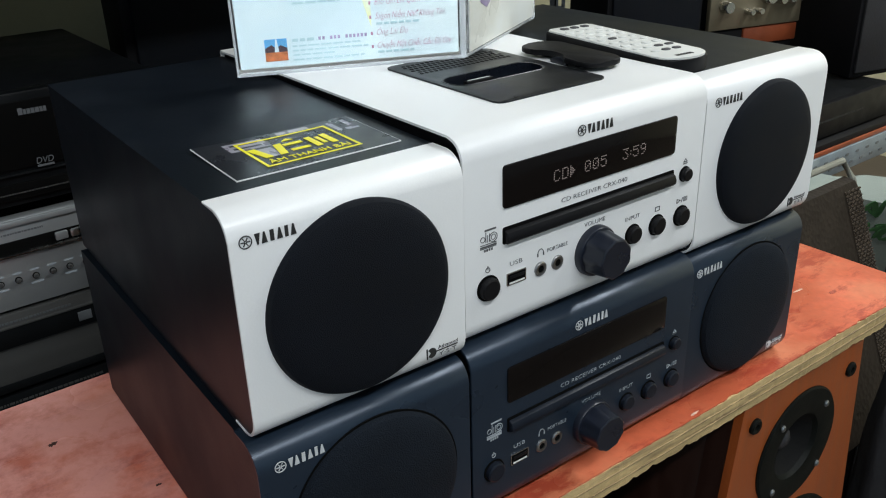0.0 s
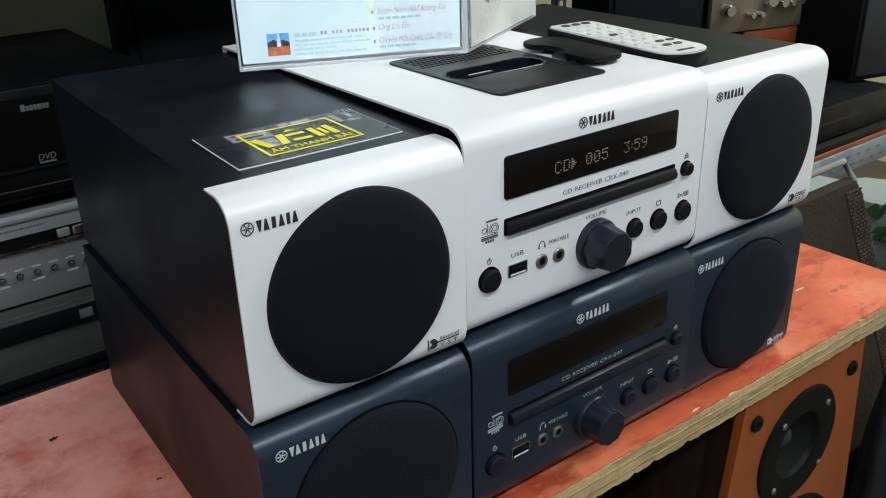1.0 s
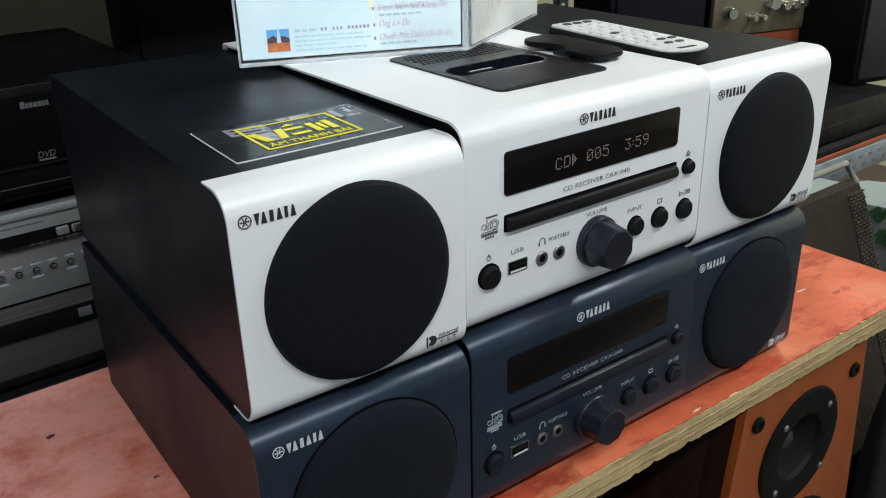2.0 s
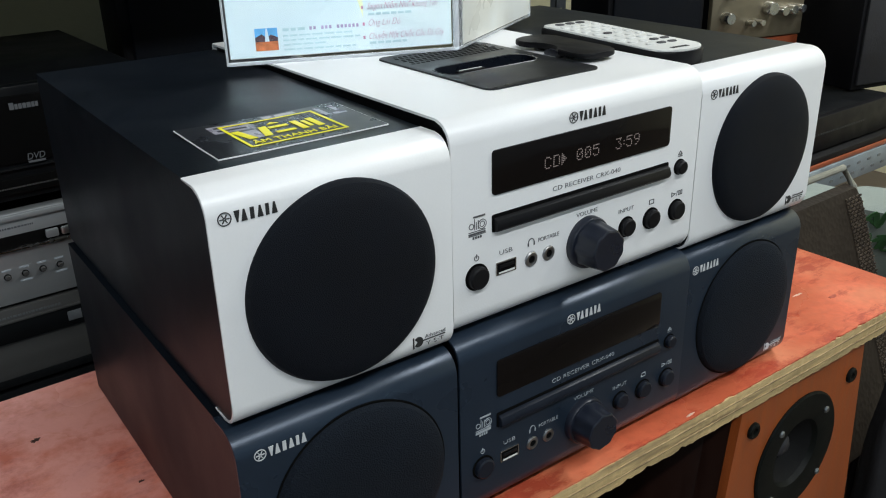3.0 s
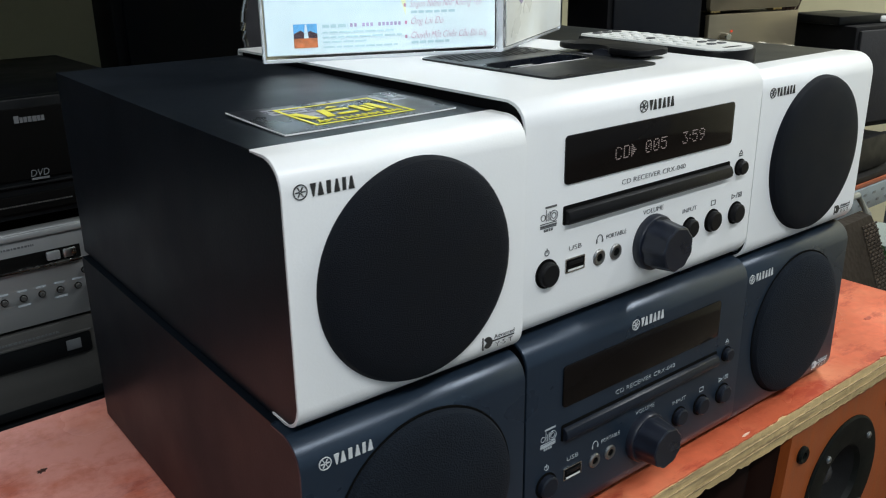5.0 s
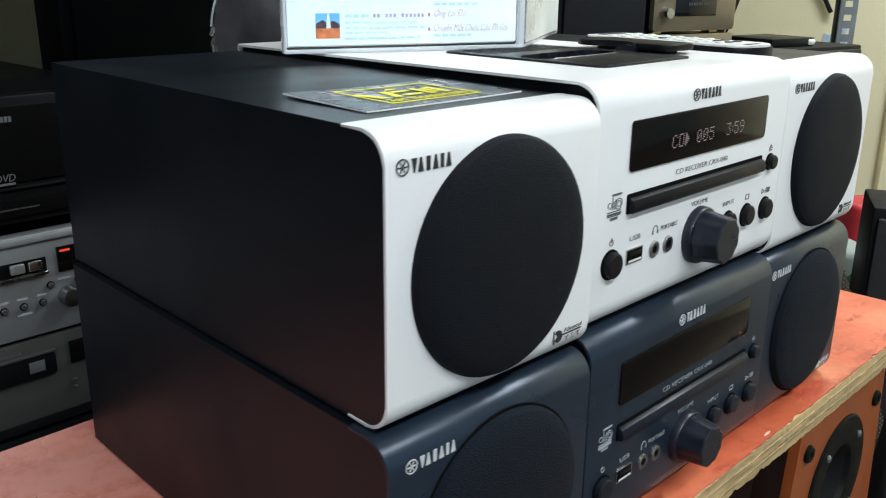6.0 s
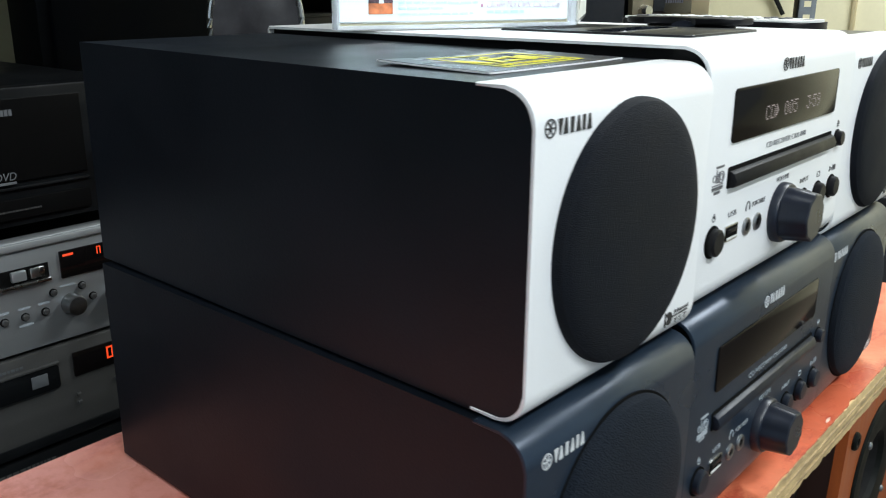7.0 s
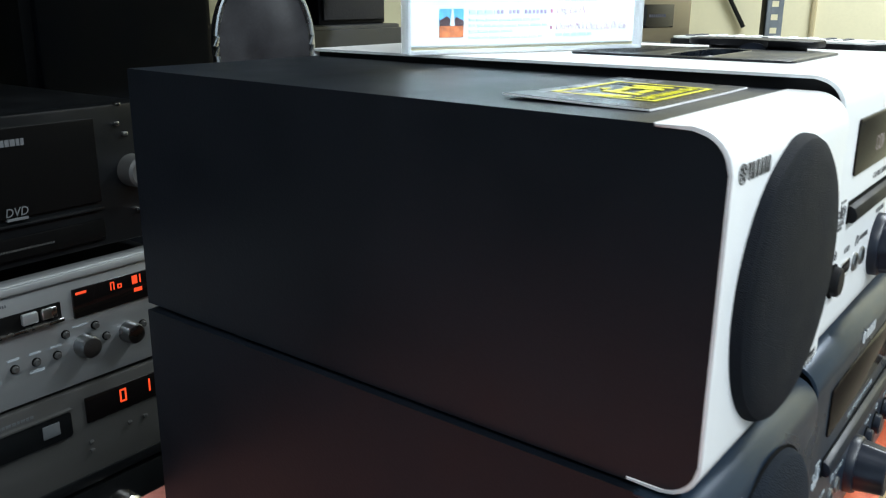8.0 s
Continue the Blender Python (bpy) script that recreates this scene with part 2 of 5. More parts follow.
M_CYAN_INK = surface("teal_print", (0.42, 0.60, 0.64), 0.5, vary=0.1)
M_SKY = surface("blue_print", (0.10, 0.38, 0.70), 0.5, vary=0.2, scale=200)
M_DESERT = surface("orange_brown_print", (0.55, 0.16, 0.05), 0.5, vary=0.4, scale=300)
M_MOUNTAIN = surface("dark_brown_print", (0.06, 0.03, 0.04), 0.5, vary=0.3, scale=300)
M_VIOLET = surface("violet_grey_print", (0.36, 0.30, 0.48), 0.5, vary=0.4, scale=60)
M_KEY = surface("pale_grey_rubber_key", (0.66, 0.67, 0.65), 0.5, vary=0.08, scale=80)
M_DARKKEY = surface("dark_grey_rubber_key", (0.06, 0.06, 0.065), 0.5, vary=0.2, scale=80)
M_CREAMPLASTIC = surface("off_white_remote_face", (0.70, 0.71, 0.68), 0.4, vary=0.05, scale=30)
M_ORANGE_BOARD = surface("orange_painted_board", (0.27, 0.060, 0.020), 0.45, vary=0.25, scale=14)
M_RED = surface("red_plastic", (0.45, 0.02, 0.03), 0.45, vary=0.2)
# Rack steel darkened: the shade of posts lit from behind is in the colour.
M_POST = surface("shaded_slotted_steel", (0.17, 0.19, 0.20), 0.5, metal=0.3, vary=0.2, scale=30, fine=300, bump=0.2)
M_FEATHER = surface("dark_brown_bristle", (0.05, 0.022, 0.012), 0.8, vary=0.4, scale=60)
M_SCRAP = surface("faded_blue_paper", (0.42, 0.55, 0.66), 0.7, vary=0.15, scale=40)
M_MEDIA = surface("dull_grey_black_laminate", (0.016, 0.018, 0.020), 0.5, vary=0.25, scale=10, fine=300, bump=0.1)
M_TAN = surface("tan_plastic_strip", (0.50, 0.42, 0.24), 0.6, vary=0.15, scale=12)
M_TUBE = glow("lit_tube", (0.95, 1.0, 0.98), 6.0)


# ---- mesh helpers: shapes are made in plan units, and part() turns them into metres ----
def part(name, bm, material, parent=None, label="", smooth=True, at=(0, 0, 0)):
    me = bpy.data.meshes.new(name)
    bmesh.ops.recalc_face_normals(bm, faces=bm.faces)
    bmesh.ops.scale(bm, vec=(U, U, U), verts=bm.verts)
    for f in bm.faces:
        f.smooth = smooth
    bm.to_mesh(me)
    bm.free()
    if smooth:
        me.set_sharp_from_angle(angle=radians(32))
    me.materials.append(material)
    ob = new(name, me)
    ob.location = Vector(at) * U
    if parent is not None:
        ob.parent = parent
    if label:
        tagged(ob, label)
    return ob


def thing(name, label, category, x=0.0, y=0.0, z=0.0, rx=0.0, ry=0.0, rz=0.0, group="", kind=""):
    e = new(name)
    e.empty_display_size = 0.02
    e.matrix_world = pose(x * U, y * U, z * U, rx, ry, rz)
    return tagged(e, label, category, group, kind)


def box(x0, x1, y0, y1, z0, z1, bevel=0.0, seg=2, bm=None):
    own = bmesh.new()
    bmesh.ops.create_cube(own, size=1.0)
    for v in own.verts:
        v.co = Vector(((x0 + x1) / 2 + v.co.x * (x1 - x0), (y0 + y1) / 2 + v.co.y * (y1 - y0), (z0 + z1) / 2 + v.co.z * (z1 - z0)))
    if bevel:
        bmesh.ops.bevel(own, geom=list(own.edges), offset=bevel, segments=seg, profile=0.5, affect="EDGES")
    return join(bm, own)


def join(bm, own):
    """Adds the shape own to bm, or returns own where there is none yet."""
    if bm is None:
        return own
    me = bpy.data.meshes.new("tmp")
    own.to_mesh(me)
    own.free()
    bm.from_mesh(me)
    bpy.data.meshes.remove(me)
    return bm


def prism(points, axis, a, b, bevel=0.0, bm=None, seg=2):
    """A closed outline pushed along an axis from a to b. Outline axes: x -> (y, z), y -> (x, z), z -> (x, y)."""
    own = bmesh.new()

    def at(p, d):
        return {"x": (d, p[0], p[1]), "y": (p[0], d, p[1]), "z": (p[0], p[1], d)}[axis]
    lo = [own.verts.new(at(p, a)) for p in points]
    hi = [own.verts.new(at(p, b)) for p in points]
    own.faces.new(lo)
    own.faces.new(hi)
    n = len(points)
    for i in range(n):
        own.faces.new((lo[i], lo[(i + 1) % n], hi[(i + 1) % n], hi[i]))
    if bevel:
        caps = [e for e in own.edges if all(v in lo for v in e.verts) or all(v in hi for v in e.verts)]
        bmesh.ops.bevel(own, geom=caps, offset=bevel, segments=seg, profile=0.5, affect="EDGES")
    return join(bm, own)


def round_rect(cx, cy, w, h, r, n=6):
    pts = []
    for k, (sx, sy) in enumerate(((1, 1), (-1, 1), (-1, -1), (1, -1))):
        for i in range(n + 1):
            a = math.pi / 2 * (k + i / n)
            pts.append((cx + sx * (w / 2 - r) + r * math.cos(a), cy + sy * (h / 2 - r) + r * math.sin(a)))
    return pts


def lathe(profile, cx=0.0, cz=0.0, cy=0.0, seg=40, bm=None, flutes=0, flute_depth=0.0):
    """A turned shape about an axis along y. profile: (radius, y), from the front to the back; a zero radius closes it."""
    own = bmesh.new()
    rings = []
    for r, y in profile:
        if r == 0:
            rings.append([own.verts.new((cx, cy + y, cz))])
            continue
        ring = []
        for i in range(seg):
            a = 2 * math.pi * i / seg
            rr = r - (flute_depth * r * (0.5 + 0.5 * math.cos(a * flutes)) if flutes else 0)
            ring.append(own.verts.new((cx + rr * math.cos(a), cy + y, cz + rr * math.sin(a))))
        rings.append(ring)
    for a, b in zip(rings, rings[1:]):
        for i in range(seg):
            j = (i + 1) % seg
            if len(a) == 1:
                own.faces.new((a[0], b[i], b[j]))
            elif len(b) == 1:
                own.faces.new((a[i], b[0], a[j]))
            else:
                own.faces.new((a[i], b[i], b[j], a[j]))
    return join(bm, own)


def ring_flat(cx, cz, r0, r1, y0, y1, seg=28, bm=None):
    return lathe([(r0, y0), (r1, y0), (r1, y1), (r0, y1), (r0, y0)], cx, cz, 0, seg, bm)


def tube(points, radius, seg=10, bm=None, closed=False):
    """A round bar along a line of points."""
    own = bmesh.new()
    pts = [Vector(p) for p in points]
    rings = []
    for i, p in enumerate(pts):
        d = (pts[(i + 1) % len(pts)] - pts[i - 1]) if (closed or 0 < i < len(pts) - 1) else (pts[1] - pts[0] if i == 0 else pts[-1] - pts[-2])
        q = d.normalized().to_track_quat("Z", "Y")
        rings.append([own.verts.new(p + q @ Vector((radius * math.cos(2 * math.pi * k / seg), radius * math.sin(2 * math.pi * k / seg), 0))) for k in range(seg)])
    pairs = list(zip(rings, rings[1:])) + ([(rings[-1], rings[0])] if closed else [])
    for a, b in pairs:
        for k in range(seg):
            own.faces.new((a[k], a[(k + 1) % seg], b[(k + 1) % seg], b[k]))
    if not closed:
        own.faces.new(rings[0])
        own.faces.new(rings[-1])
    return join(bm, own)


def plate_with_hole(outline, cx, cz, r, y0, y1, seg=56):
    """A plate with a convex outline in (x, z) and one round hole, from y0 (front) to y1."""
    angles = sorted([2 * math.pi * k / seg for k in range(seg)] + [math.atan2(z - cz, x - cx) % (2 * math.pi) for x, z in outline])

    def reach(a):
        dx, dz, best = math.cos(a), math.sin(a), 1e9
        n = len(outline)
        for i in range(n):
            (xa, za), (xb, zb) = outline[i], outline[(i + 1) % n]
            ex, ez = xb - xa, zb - za
            det = dx * ez - dz * ex
            if abs(det) < 1e-12:
                continue
            t = ((xa - cx) * ez - (za - cz) * ex) / det
            if 0 < t < best:
                u = ((xa - cx) * dz - (za - cz) * dx) / det
                if -1e-6 <= u <= 1 + 1e-6:
                    best = t
        return cx + dx * best, cz + dz * best
    bm = bmesh.new()
    rows = []
    for a in angles:
        ox, oz = reach(a)
        ix, iz = cx + r * math.cos(a), cz + r * math.sin(a)
        rows.append([bm.verts.new(p) for p in ((ix, y0, iz), (ox, y0, oz), (ox, y1, oz), (ix, y1, iz))])
    for p, q in zip(rows, rows[1:] + rows[:1]):
        for k in range(4):
            bm.faces.new((p[k], q[k], q[(k + 1) % 4], p[(k + 1) % 4]))
    return bm


def lettering(body, size, material, parent, m, name="lettering", width=None, shear=0.0, label="", depth=0.00012, thin=0.020):
    """Printed words, as a thin mesh. m: pose in plan units; words lie in the pose's x, y plane, and start at its origin."""
    cu = bpy.data.curves.new("words", "FONT")
    cu.body, cu.size, cu.extrude, cu.shear, cu.resolution_u = body, size, depth, shear, 3
    cu.offset = -size * thin
    ob = bpy.data.objects.new("words", cu)
    scene.collection.objects.link(ob)
    bpy.context.view_layer.update()
    me = bpy.data.meshes.new_from_object(ob.evaluated_get(bpy.context.evaluated_depsgraph_get()))
    bpy.data.objects.remove(ob)
    bpy.data.curves.remove(cu)
    xs = [v.co.x for v in me.vertices]
    k = width / (max(xs) - min(xs)) if width and xs else 1.0
    for v in me.vertices:
        v.co = (m @ Vector(((v.co.x - min(xs)) * k, v.co.y, v.co.z))) * U
    me.name = name
    me.materials.clear()
    me.materials.append(material)
    out = new(name, me)
    out.parent = parent
    if label:
        tagged(out, label)
    return out


def carve(ob, bm):
    """Cuts the shape bm, in the plan units of ob's thing, out of the mesh ob."""
    bmesh.ops.recalc_face_normals(bm, faces=bm.faces)
    bmesh.ops.scale(bm, vec=(U, U, U), verts=bm.verts)
    me = bpy.data.meshes.new("cutter")
    bm.to_mesh(me)
    bm.free()
    cutter = bpy.data.objects.new("cutter", me)
    scene.collection.objects.link(cutter)
    mod = ob.modifiers.new("cut", "BOOLEAN")
    mod.operation, mod.object, mod.solver = "DIFFERENCE", cutter, "EXACT"
    bpy.context.view_layer.update()
    cutter.matrix_world = ob.matrix_world
    bpy.context.view_layer.update()
    cut = bpy.data.meshes.new_from_object(ob.evaluated_get(bpy.context.evaluated_depsgraph_get()))
    ob.modifiers.clear()
    ob.data = cut
    bpy.data.objects.remove(cutter)


def front(x, z, y=-0.0002):
    """A pose for words on a front that faces -y."""
    return pose(x, y, z, 90, 0, 0)


def badge(x, z, size, material, parent, y=-0.00035):
    """A maker's mark as plain shapes: a ring with spokes, and six tapered blocks in a row."""
    r = size * 0.62
    bm = ring_flat(x, z, r * 0.86, r, y, 0.0, 28)
    for k in range(6):
        a = math.pi / 6 + k * math.pi / 3
        own = box(-r * 0.07, r * 0.07, y, 0.0, r * 0.10, r * 0.72)
        bmesh.ops.rotate(own, verts=own.verts, cent=(0, 0, 0), matrix=Matrix.Rotation(a, 3, "Y"))
        bmesh.ops.translate(own, verts=own.verts, vec=(x, 0, z))
        join(bm, own)
    part("round_emblem", bm, material, parent)
    cx = x + r * 1.30
    for w, foot, head in ((0.62, 0.10, 0.42), (0.66, 0.44, 0.12), (0.80, 0.30, 0.30), (0.66, 0.44, 0.12), (0.66, 0.26, 0.26), (0.66, 0.44, 0.12)):
        mid, lo, hi = cx + size * w / 2, size * foot * 0.62, size * head * 0.62
        outline = [(mid - lo, z - size * 0.52), (mid + lo, z - size * 0.52), (mid + hi, z + size * 0.52), (mid - hi, z + size * 0.52)]
        part("wordmark_block", prism(outline, "y", y, 0.0), material, parent)
        cx += size * w


# ---- the room ----
def room():
    fl = part("floor", box(-2.0, 2.6, -2.4, 1.5, -0.10, 0.0), M_FLOOR, label="dark brown tiled shop floor", smooth=False)
    tagged(fl, category="floor", kind="structure")
    ce = part("ceiling", box(-2.0, 2.6, -2.4, 1.5, 2.40, 2.50), M_CEIL, label="plain white painted ceiling", smooth=False)
    tagged(ce, category="ceiling", kind="structure")
    for name, b, m, label in (("wall_north", (-2.1, 2.7, 1.5, 1.6), M_CREAM_SHADED, "cream plaster wall with faint stains, shaded to dull olive by colour"),
                              ("wall_south", (-2.1, 2.7, -2.5, -2.4), M_GREYWALL, "pale grey painted plaster wall"),
                              ("wall_west", (-2.1, -2.0, -2.4, 1.5), M_GREYWALL, "pale grey painted plaster wall"),
                              ("wall_east", (2.6, 2.7, -2.4, 1.5), M_CREAM, "cream painted plaster wall with faint stains")):
        w = part(name, box(*b, -0.10, 2.5), m, label=label, smooth=False)
        tagged(w, category="wall", kind="structure")


def ceiling_tube(lx, ly, lz, ln, turn):
    t = thing("ceiling_tube_light", "white fluorescent tube fitting under the ceiling", "lamp", lx, ly, lz, rz=turn, group="ceiling tube lights")
    part("fitting", box(-ln / 2, ln / 2, -0.035, 0.035, 0.02, 0.10, 0.008), M_CEIL, t)
    part("tube", tube([(-ln / 2 + 0.03, 0, 0.0), (ln / 2 - 0.03, 0, 0.0)], 0.015), M_TUBE, t, "lit tube")


# ---- the mini hi-fi systems ----
def c_profile(d_top, d_bottom, height, r, t, y_front=0.0, back_lip=0.0):
    """Outline in (y, z) of a bent sheet: a front with a rounded fold above and below that runs back over the top and bottom."""
    outer, inner = [], []
    for k in range(9):
        a = math.pi / 2 * k / 8
        outer.append((y_front + r - r * math.sin(a), height - r + r * math.cos(a)))
        inner.append((y_front + r - (r - t) * math.sin(a), height - r + (r - t) * math.cos(a)))
    for k in range(9):
        a = math.pi / 2 * k / 8
        outer.append((y_front + r - r * math.cos(a), r - r * math.sin(a)))
        inner.append((y_front + r - (r - t) * math.cos(a), r - (r - t) * math.sin(a)))
    head_o = [(d_top, height)]
    head_i = [(d_top, height - t)]
    if back_lip:
        head_o = [(d_top, height - back_lip), (d_top, height - 0.002), (d_top - 0.0015, height)]
        head_i = [(d_top - t, height - t), (d_top - t, height - back_lip)]
        return head_o + outer + [(d_bottom, 0.0), (d_bottom, t)] + inner[::-1] + head_i
    return head_o + outer + [(d_bottom, 0.0), (d_bottom, t)] + inner[::-1] + head_i


def body_profile(y0, y1, z0, z1, r):
    pts = [(y1, z1)]
    for k in range(7):
        a = math.pi / 2 * k / 6
        pts.append((y0 + r - r * math.sin(a), z1 - r + r * math.cos(a)))
    for k in range(7):
        a = math.pi / 2 * k / 6
        pts.append((y0 + r - r * math.cos(a), z0 + r - r * math.sin(a)))
    return pts + [(y1, z0)]


def speaker(x, y, z, rz, w, h, colour, label, feet, gx, logo, lean=0.0, low=0.0):
    white = colour == "white"
    sheet, ink = (M_WHITE, M_INK) if white else (M_BLUE, M_PALE_INK)
    e = thing("bookshelf_speaker", label, "speaker", x, y, z, rx=lean, rz=rz, group="bookshelf speakers of the stacked mini systems")
    d, r = 0.309, 0.0135
    part("cabinet", prism(body_profile(0.0008, d, -0.0004, h - 0.0003, r - 0.0006), "x", 0.0006, w - 0.0006), M_VINYL if white else M_VINYL_BLUE, e, "black vinyl-covered cabinet")
    part("front_panel", prism(c_profile(0.026, 0.026, h, r, 0.0013), "x", 0, w, 0.0004), sheet, e,
         "white coated steel front folded over top and bottom" if white else "blue-grey metallic front folded over top and bottom")
    gz, gr = 0.0628 - low, 0.0535
    prof = [(0, -0.0085), (gr * 0.35, -0.0083), (gr * 0.62, -0.0076), (gr * 0.82, -0.0064), (gr * 0.92, -0.0052), (gr * 0.975, -0.0036), (gr, -0.0012), (gr * 1.003, 0.001)]
    part("grille", lathe(prof, gx, gz, 0, 72), M_GRILLE if white else M_GRILLE_BLUE, e, "round domed black cloth grille")
    if not white:
        part("grille_groove", ring_flat(gx, gz, gr * 1.002, gr * 1.024, -0.0004, 0.0004, 72), M_HOLE, e, "thin dark groove round the grille")
    badge(logo, (0.1110 if white else 0.1122) - low, 0.0053, ink, e)
    # small maker's mark low in the corner: a cone shape, a stroke and two thin rows
    mx, mz = w - 0.0275, 0.0135 - low
    bm = box(mx, mx + 0.0008, -0.0003, 0, mz - 0.0034, mz + 0.0034)
    wedge = [(mx + 0.0030, mz)] + [(mx + 0.0036 + 0.0031 * math.cos(radians(q)), mz + 0.0031 * math.sin(radians(q))) for q in range(-140, 141, 14)]
    own = prism(wedge, "y", -0.0003, 0)
    join(bm, own)
    box(mx + 0.006, mx + 0.0215, -0.0003, 0, mz - 0.0003, mz + 0.0003, bm=bm)
    part("corner_mark", bm, ink, e)
    lettering("Advanced", 0.0033, ink, e, front(mx + 0.0080, mz + 0.0010, -0.0003), width=0.0135)
    lettering("Y\u00b7S\u00b7T", 0.0036, ink, e, front(mx + 0.0085, mz - 0.0036, -0.0003), width=0.0120)
    for fx in (0.02, w - 0.02):
        for fy in (0.03, d - 0.03):
            part("foot", box(fx - 0.006, fx + 0.006, fy - 0.006, fy + 0.006, -feet, 0.0015), M_RUBBER, e)
    return e


GLYPHS = {
    "C": "01110 10001 10000 10000 10000 10001 01110", "D": "11110 10001 10001 10001 10001 10001 11110",
    ">": "1000 1100 1110 1111 1110 1100 1000", "0": "01110 10001 10011 10101 11001 10001 01110",
    "5": "11111 10000 11110 00001 00001 10001 01110", "3": "11111 00010 00100 00010 00001 10001 01110",
    ":": "0 0 1 0 1 0 0", "9": "01110 10001 10001 01111 00001 00010 01100",
}


def dots(word, x, z, pitch, y, gap=1.35, bm=None):
    """Dot-matrix characters, each lit dot a small raised square."""
    for ch in word:
        rows = GLYPHS[ch].split()
        for j, row in enumerate(rows):
            for i, on in enumerate(row):
                if on == "1":
                    bm = box(x + i * pitch, x + i * pitch + pitch * 0.48, y - 0.0001, y + 0.0002, z + (6 - j) * pitch, z + (6 - j) * pitch + pitch * 0.48, bm=bm)
        x += (len(rows[0]) + gap) * pitch
    return bm


def push_button(x, z, r, parent, name="button", material=M_PLASTIC):
    part(name, lathe([(0, -0.0042), (r * 0.78, -0.0041), (r * 0.92, -0.0034), (r * 0.95, -0.002), (r * 0.95, 0.001)], x, z, 0, 28), material, parent, "round black push button")
    part("button_rim", ring_flat(x, z, r * 0.95, r * 1.12, -0.0006, 0.0004, 28), M_HOLE, parent)


def receiver(x, y, z, rz, colour, label, lit, feet, dock):
    white = colour == "white"
    sheet, ink, pale, trim = (M_WHITE, M_INK, M_GREY_INK, M_PLASTIC) if white else (M_BLUE, M_PALE_INK, M_BLUE_INK, M_BLUE_TRIM)
    w, h, d, r = 0.2015, 0.1255, 0.3095, 0.0135
    e = thing("cd_receiver", label, "hi-fi receiver", x, y, z, rz=rz, group="stacked mini hi-fi receivers")
    chassis = part("chassis", prism(body_profile(0.003, d - 0.004, 0.0025, h - 0.0015, r - 0.002), "x", 0.0022, w - 0.0022), M_PLASTIC, e, "black steel chassis")
    shell = part("front_and_top_panel", prism(c_profile(d, 0.012, h, r, 0.0014, back_lip=0.006), "x", 0, w, 0.0004), sheet, e,
         "white coated steel front and top in one folded sheet" if white else "blue-grey metallic front and top in one folded sheet")
    # display window, slightly sunk behind a thin rim
    dx0, dx1, dz0, dz1 = 0.0275, 0.1725, 0.0800, 0.1055
    part("display_window", prism(round_rect((dx0 + dx1) / 2, (dz0 + dz1) / 2, dx1 - dx0, dz1 - dz0, 0.0022), "y", -0.0009, 0.0005, 0.0002), M_DISPLAY, e, "glossy black display window")
    if lit:
        part("display_digits", dots("CD", 0.0655, 0.0870, 0.00105, -0.0010), M_DIGIT, e, "lit pale dot-matrix characters")
        part("display_digits", dots(">", 0.0785, 0.0870, 0.00105, -0.0010), M_DIGIT, e)
        part("display_digits", dots("005", 0.0905, 0.0870, 0.00105, -0.0010), M_DIGIT, e)
        part("display_digits", dots("3:59", 0.1230, 0.0870, 0.00105, -0.0010), M_DIGIT, e)
    badge(0.0877, 0.1130, 0.0054, ink, e)
    lettering("CD RECEIVER CRX-040", 0.0042, pale, e, front(0.0730, 0.0718), width=0.0560)
    # disc slot with a proud rounded tray front
    sx0, sx1, sz0, sz1 = 0.0275, 0.1740, 0.0580, 0.0685
    part("tray_opening", prism(round_rect((sx0 + sx1) / 2, (sz0 + sz1) / 2, sx1 - sx0, sz1 - sz0, 0.0012), "y", -0.0004, 0.0008), M_HOLE, e)
    part("disc_tray", prism([(0.001, sz0 + 0.0006), (-0.0026, sz0 + 0.0006), (-0.0040, sz0 + 0.0020), (-0.0044, sz0 + 0.0045), (-0.0030, sz1 - 0.0030), (-0.0012, sz1 - 0.0020), (0.001, sz1 - 0.0020)], "x", sx0 + 0.0012, sx1 - 0.0012, 0.0006), trim, e, "black rounded disc tray front")
    # controls
    push_button(0.0165, 0.0340, 0.0072, e, "power_button", material=trim)
    push_button(0.1375, 0.0330, 0.0062, e, material=trim)
    push_button(0.1605, 0.0330, 0.0066, e, material=trim)
    push_button(0.1850, 0.0330, 0.0066, e, material=trim)
    push_button(0.1852, 0.0628, 0.0048, e, "eject_button", material=trim)
    kx, kz = 0.1022, 0.0325
    part("volume_knob", lathe([(0, -0.0196), (0.0122, -0.0198), (0.0132, -0.0192), (0.0141, -0.0120), (0.0149, -0.0055), (0.0149, -0.0040)], kx, kz, 0, 108, flutes=9, flute_depth=0.055), M_NAVY, e, "fluted dark navy volume knob")
    part("knob_skirt", lathe([(0.0138, -0.0052), (0.0158, -0.0048), (0.0165, -0.0036), (0.0167, 0.0005)], kx, kz, 0, 56), M_NAVY, e)
    # usb port
    ux, uz = 0.0378, 0.0345
    part("usb_port", prism(round_rect(ux, uz, 0.0150, 0.0080, 0.0006, 3), "y", -0.0006, 0.0006), M_CHROME, e, "metal-shelled USB port")
    part("usb_cavity", box(ux - 0.0066, ux + 0.0066, -0.0009, 0.0004, uz - 0.0032, uz + 0.0032), M_HOLE, e)
    part("usb_tongue", box(ux - 0.0055, ux + 0.0055, -0.0013, 0.0004, uz + 0.0002, uz + 0.0022, 0.0002), M_PLASTIC, e)
    part("usb_contacts", box(ux - 0.0058, ux + 0.0058, -0.0012, 0.0004, uz - 0.0030, uz - 0.0020), M_KEY, e)
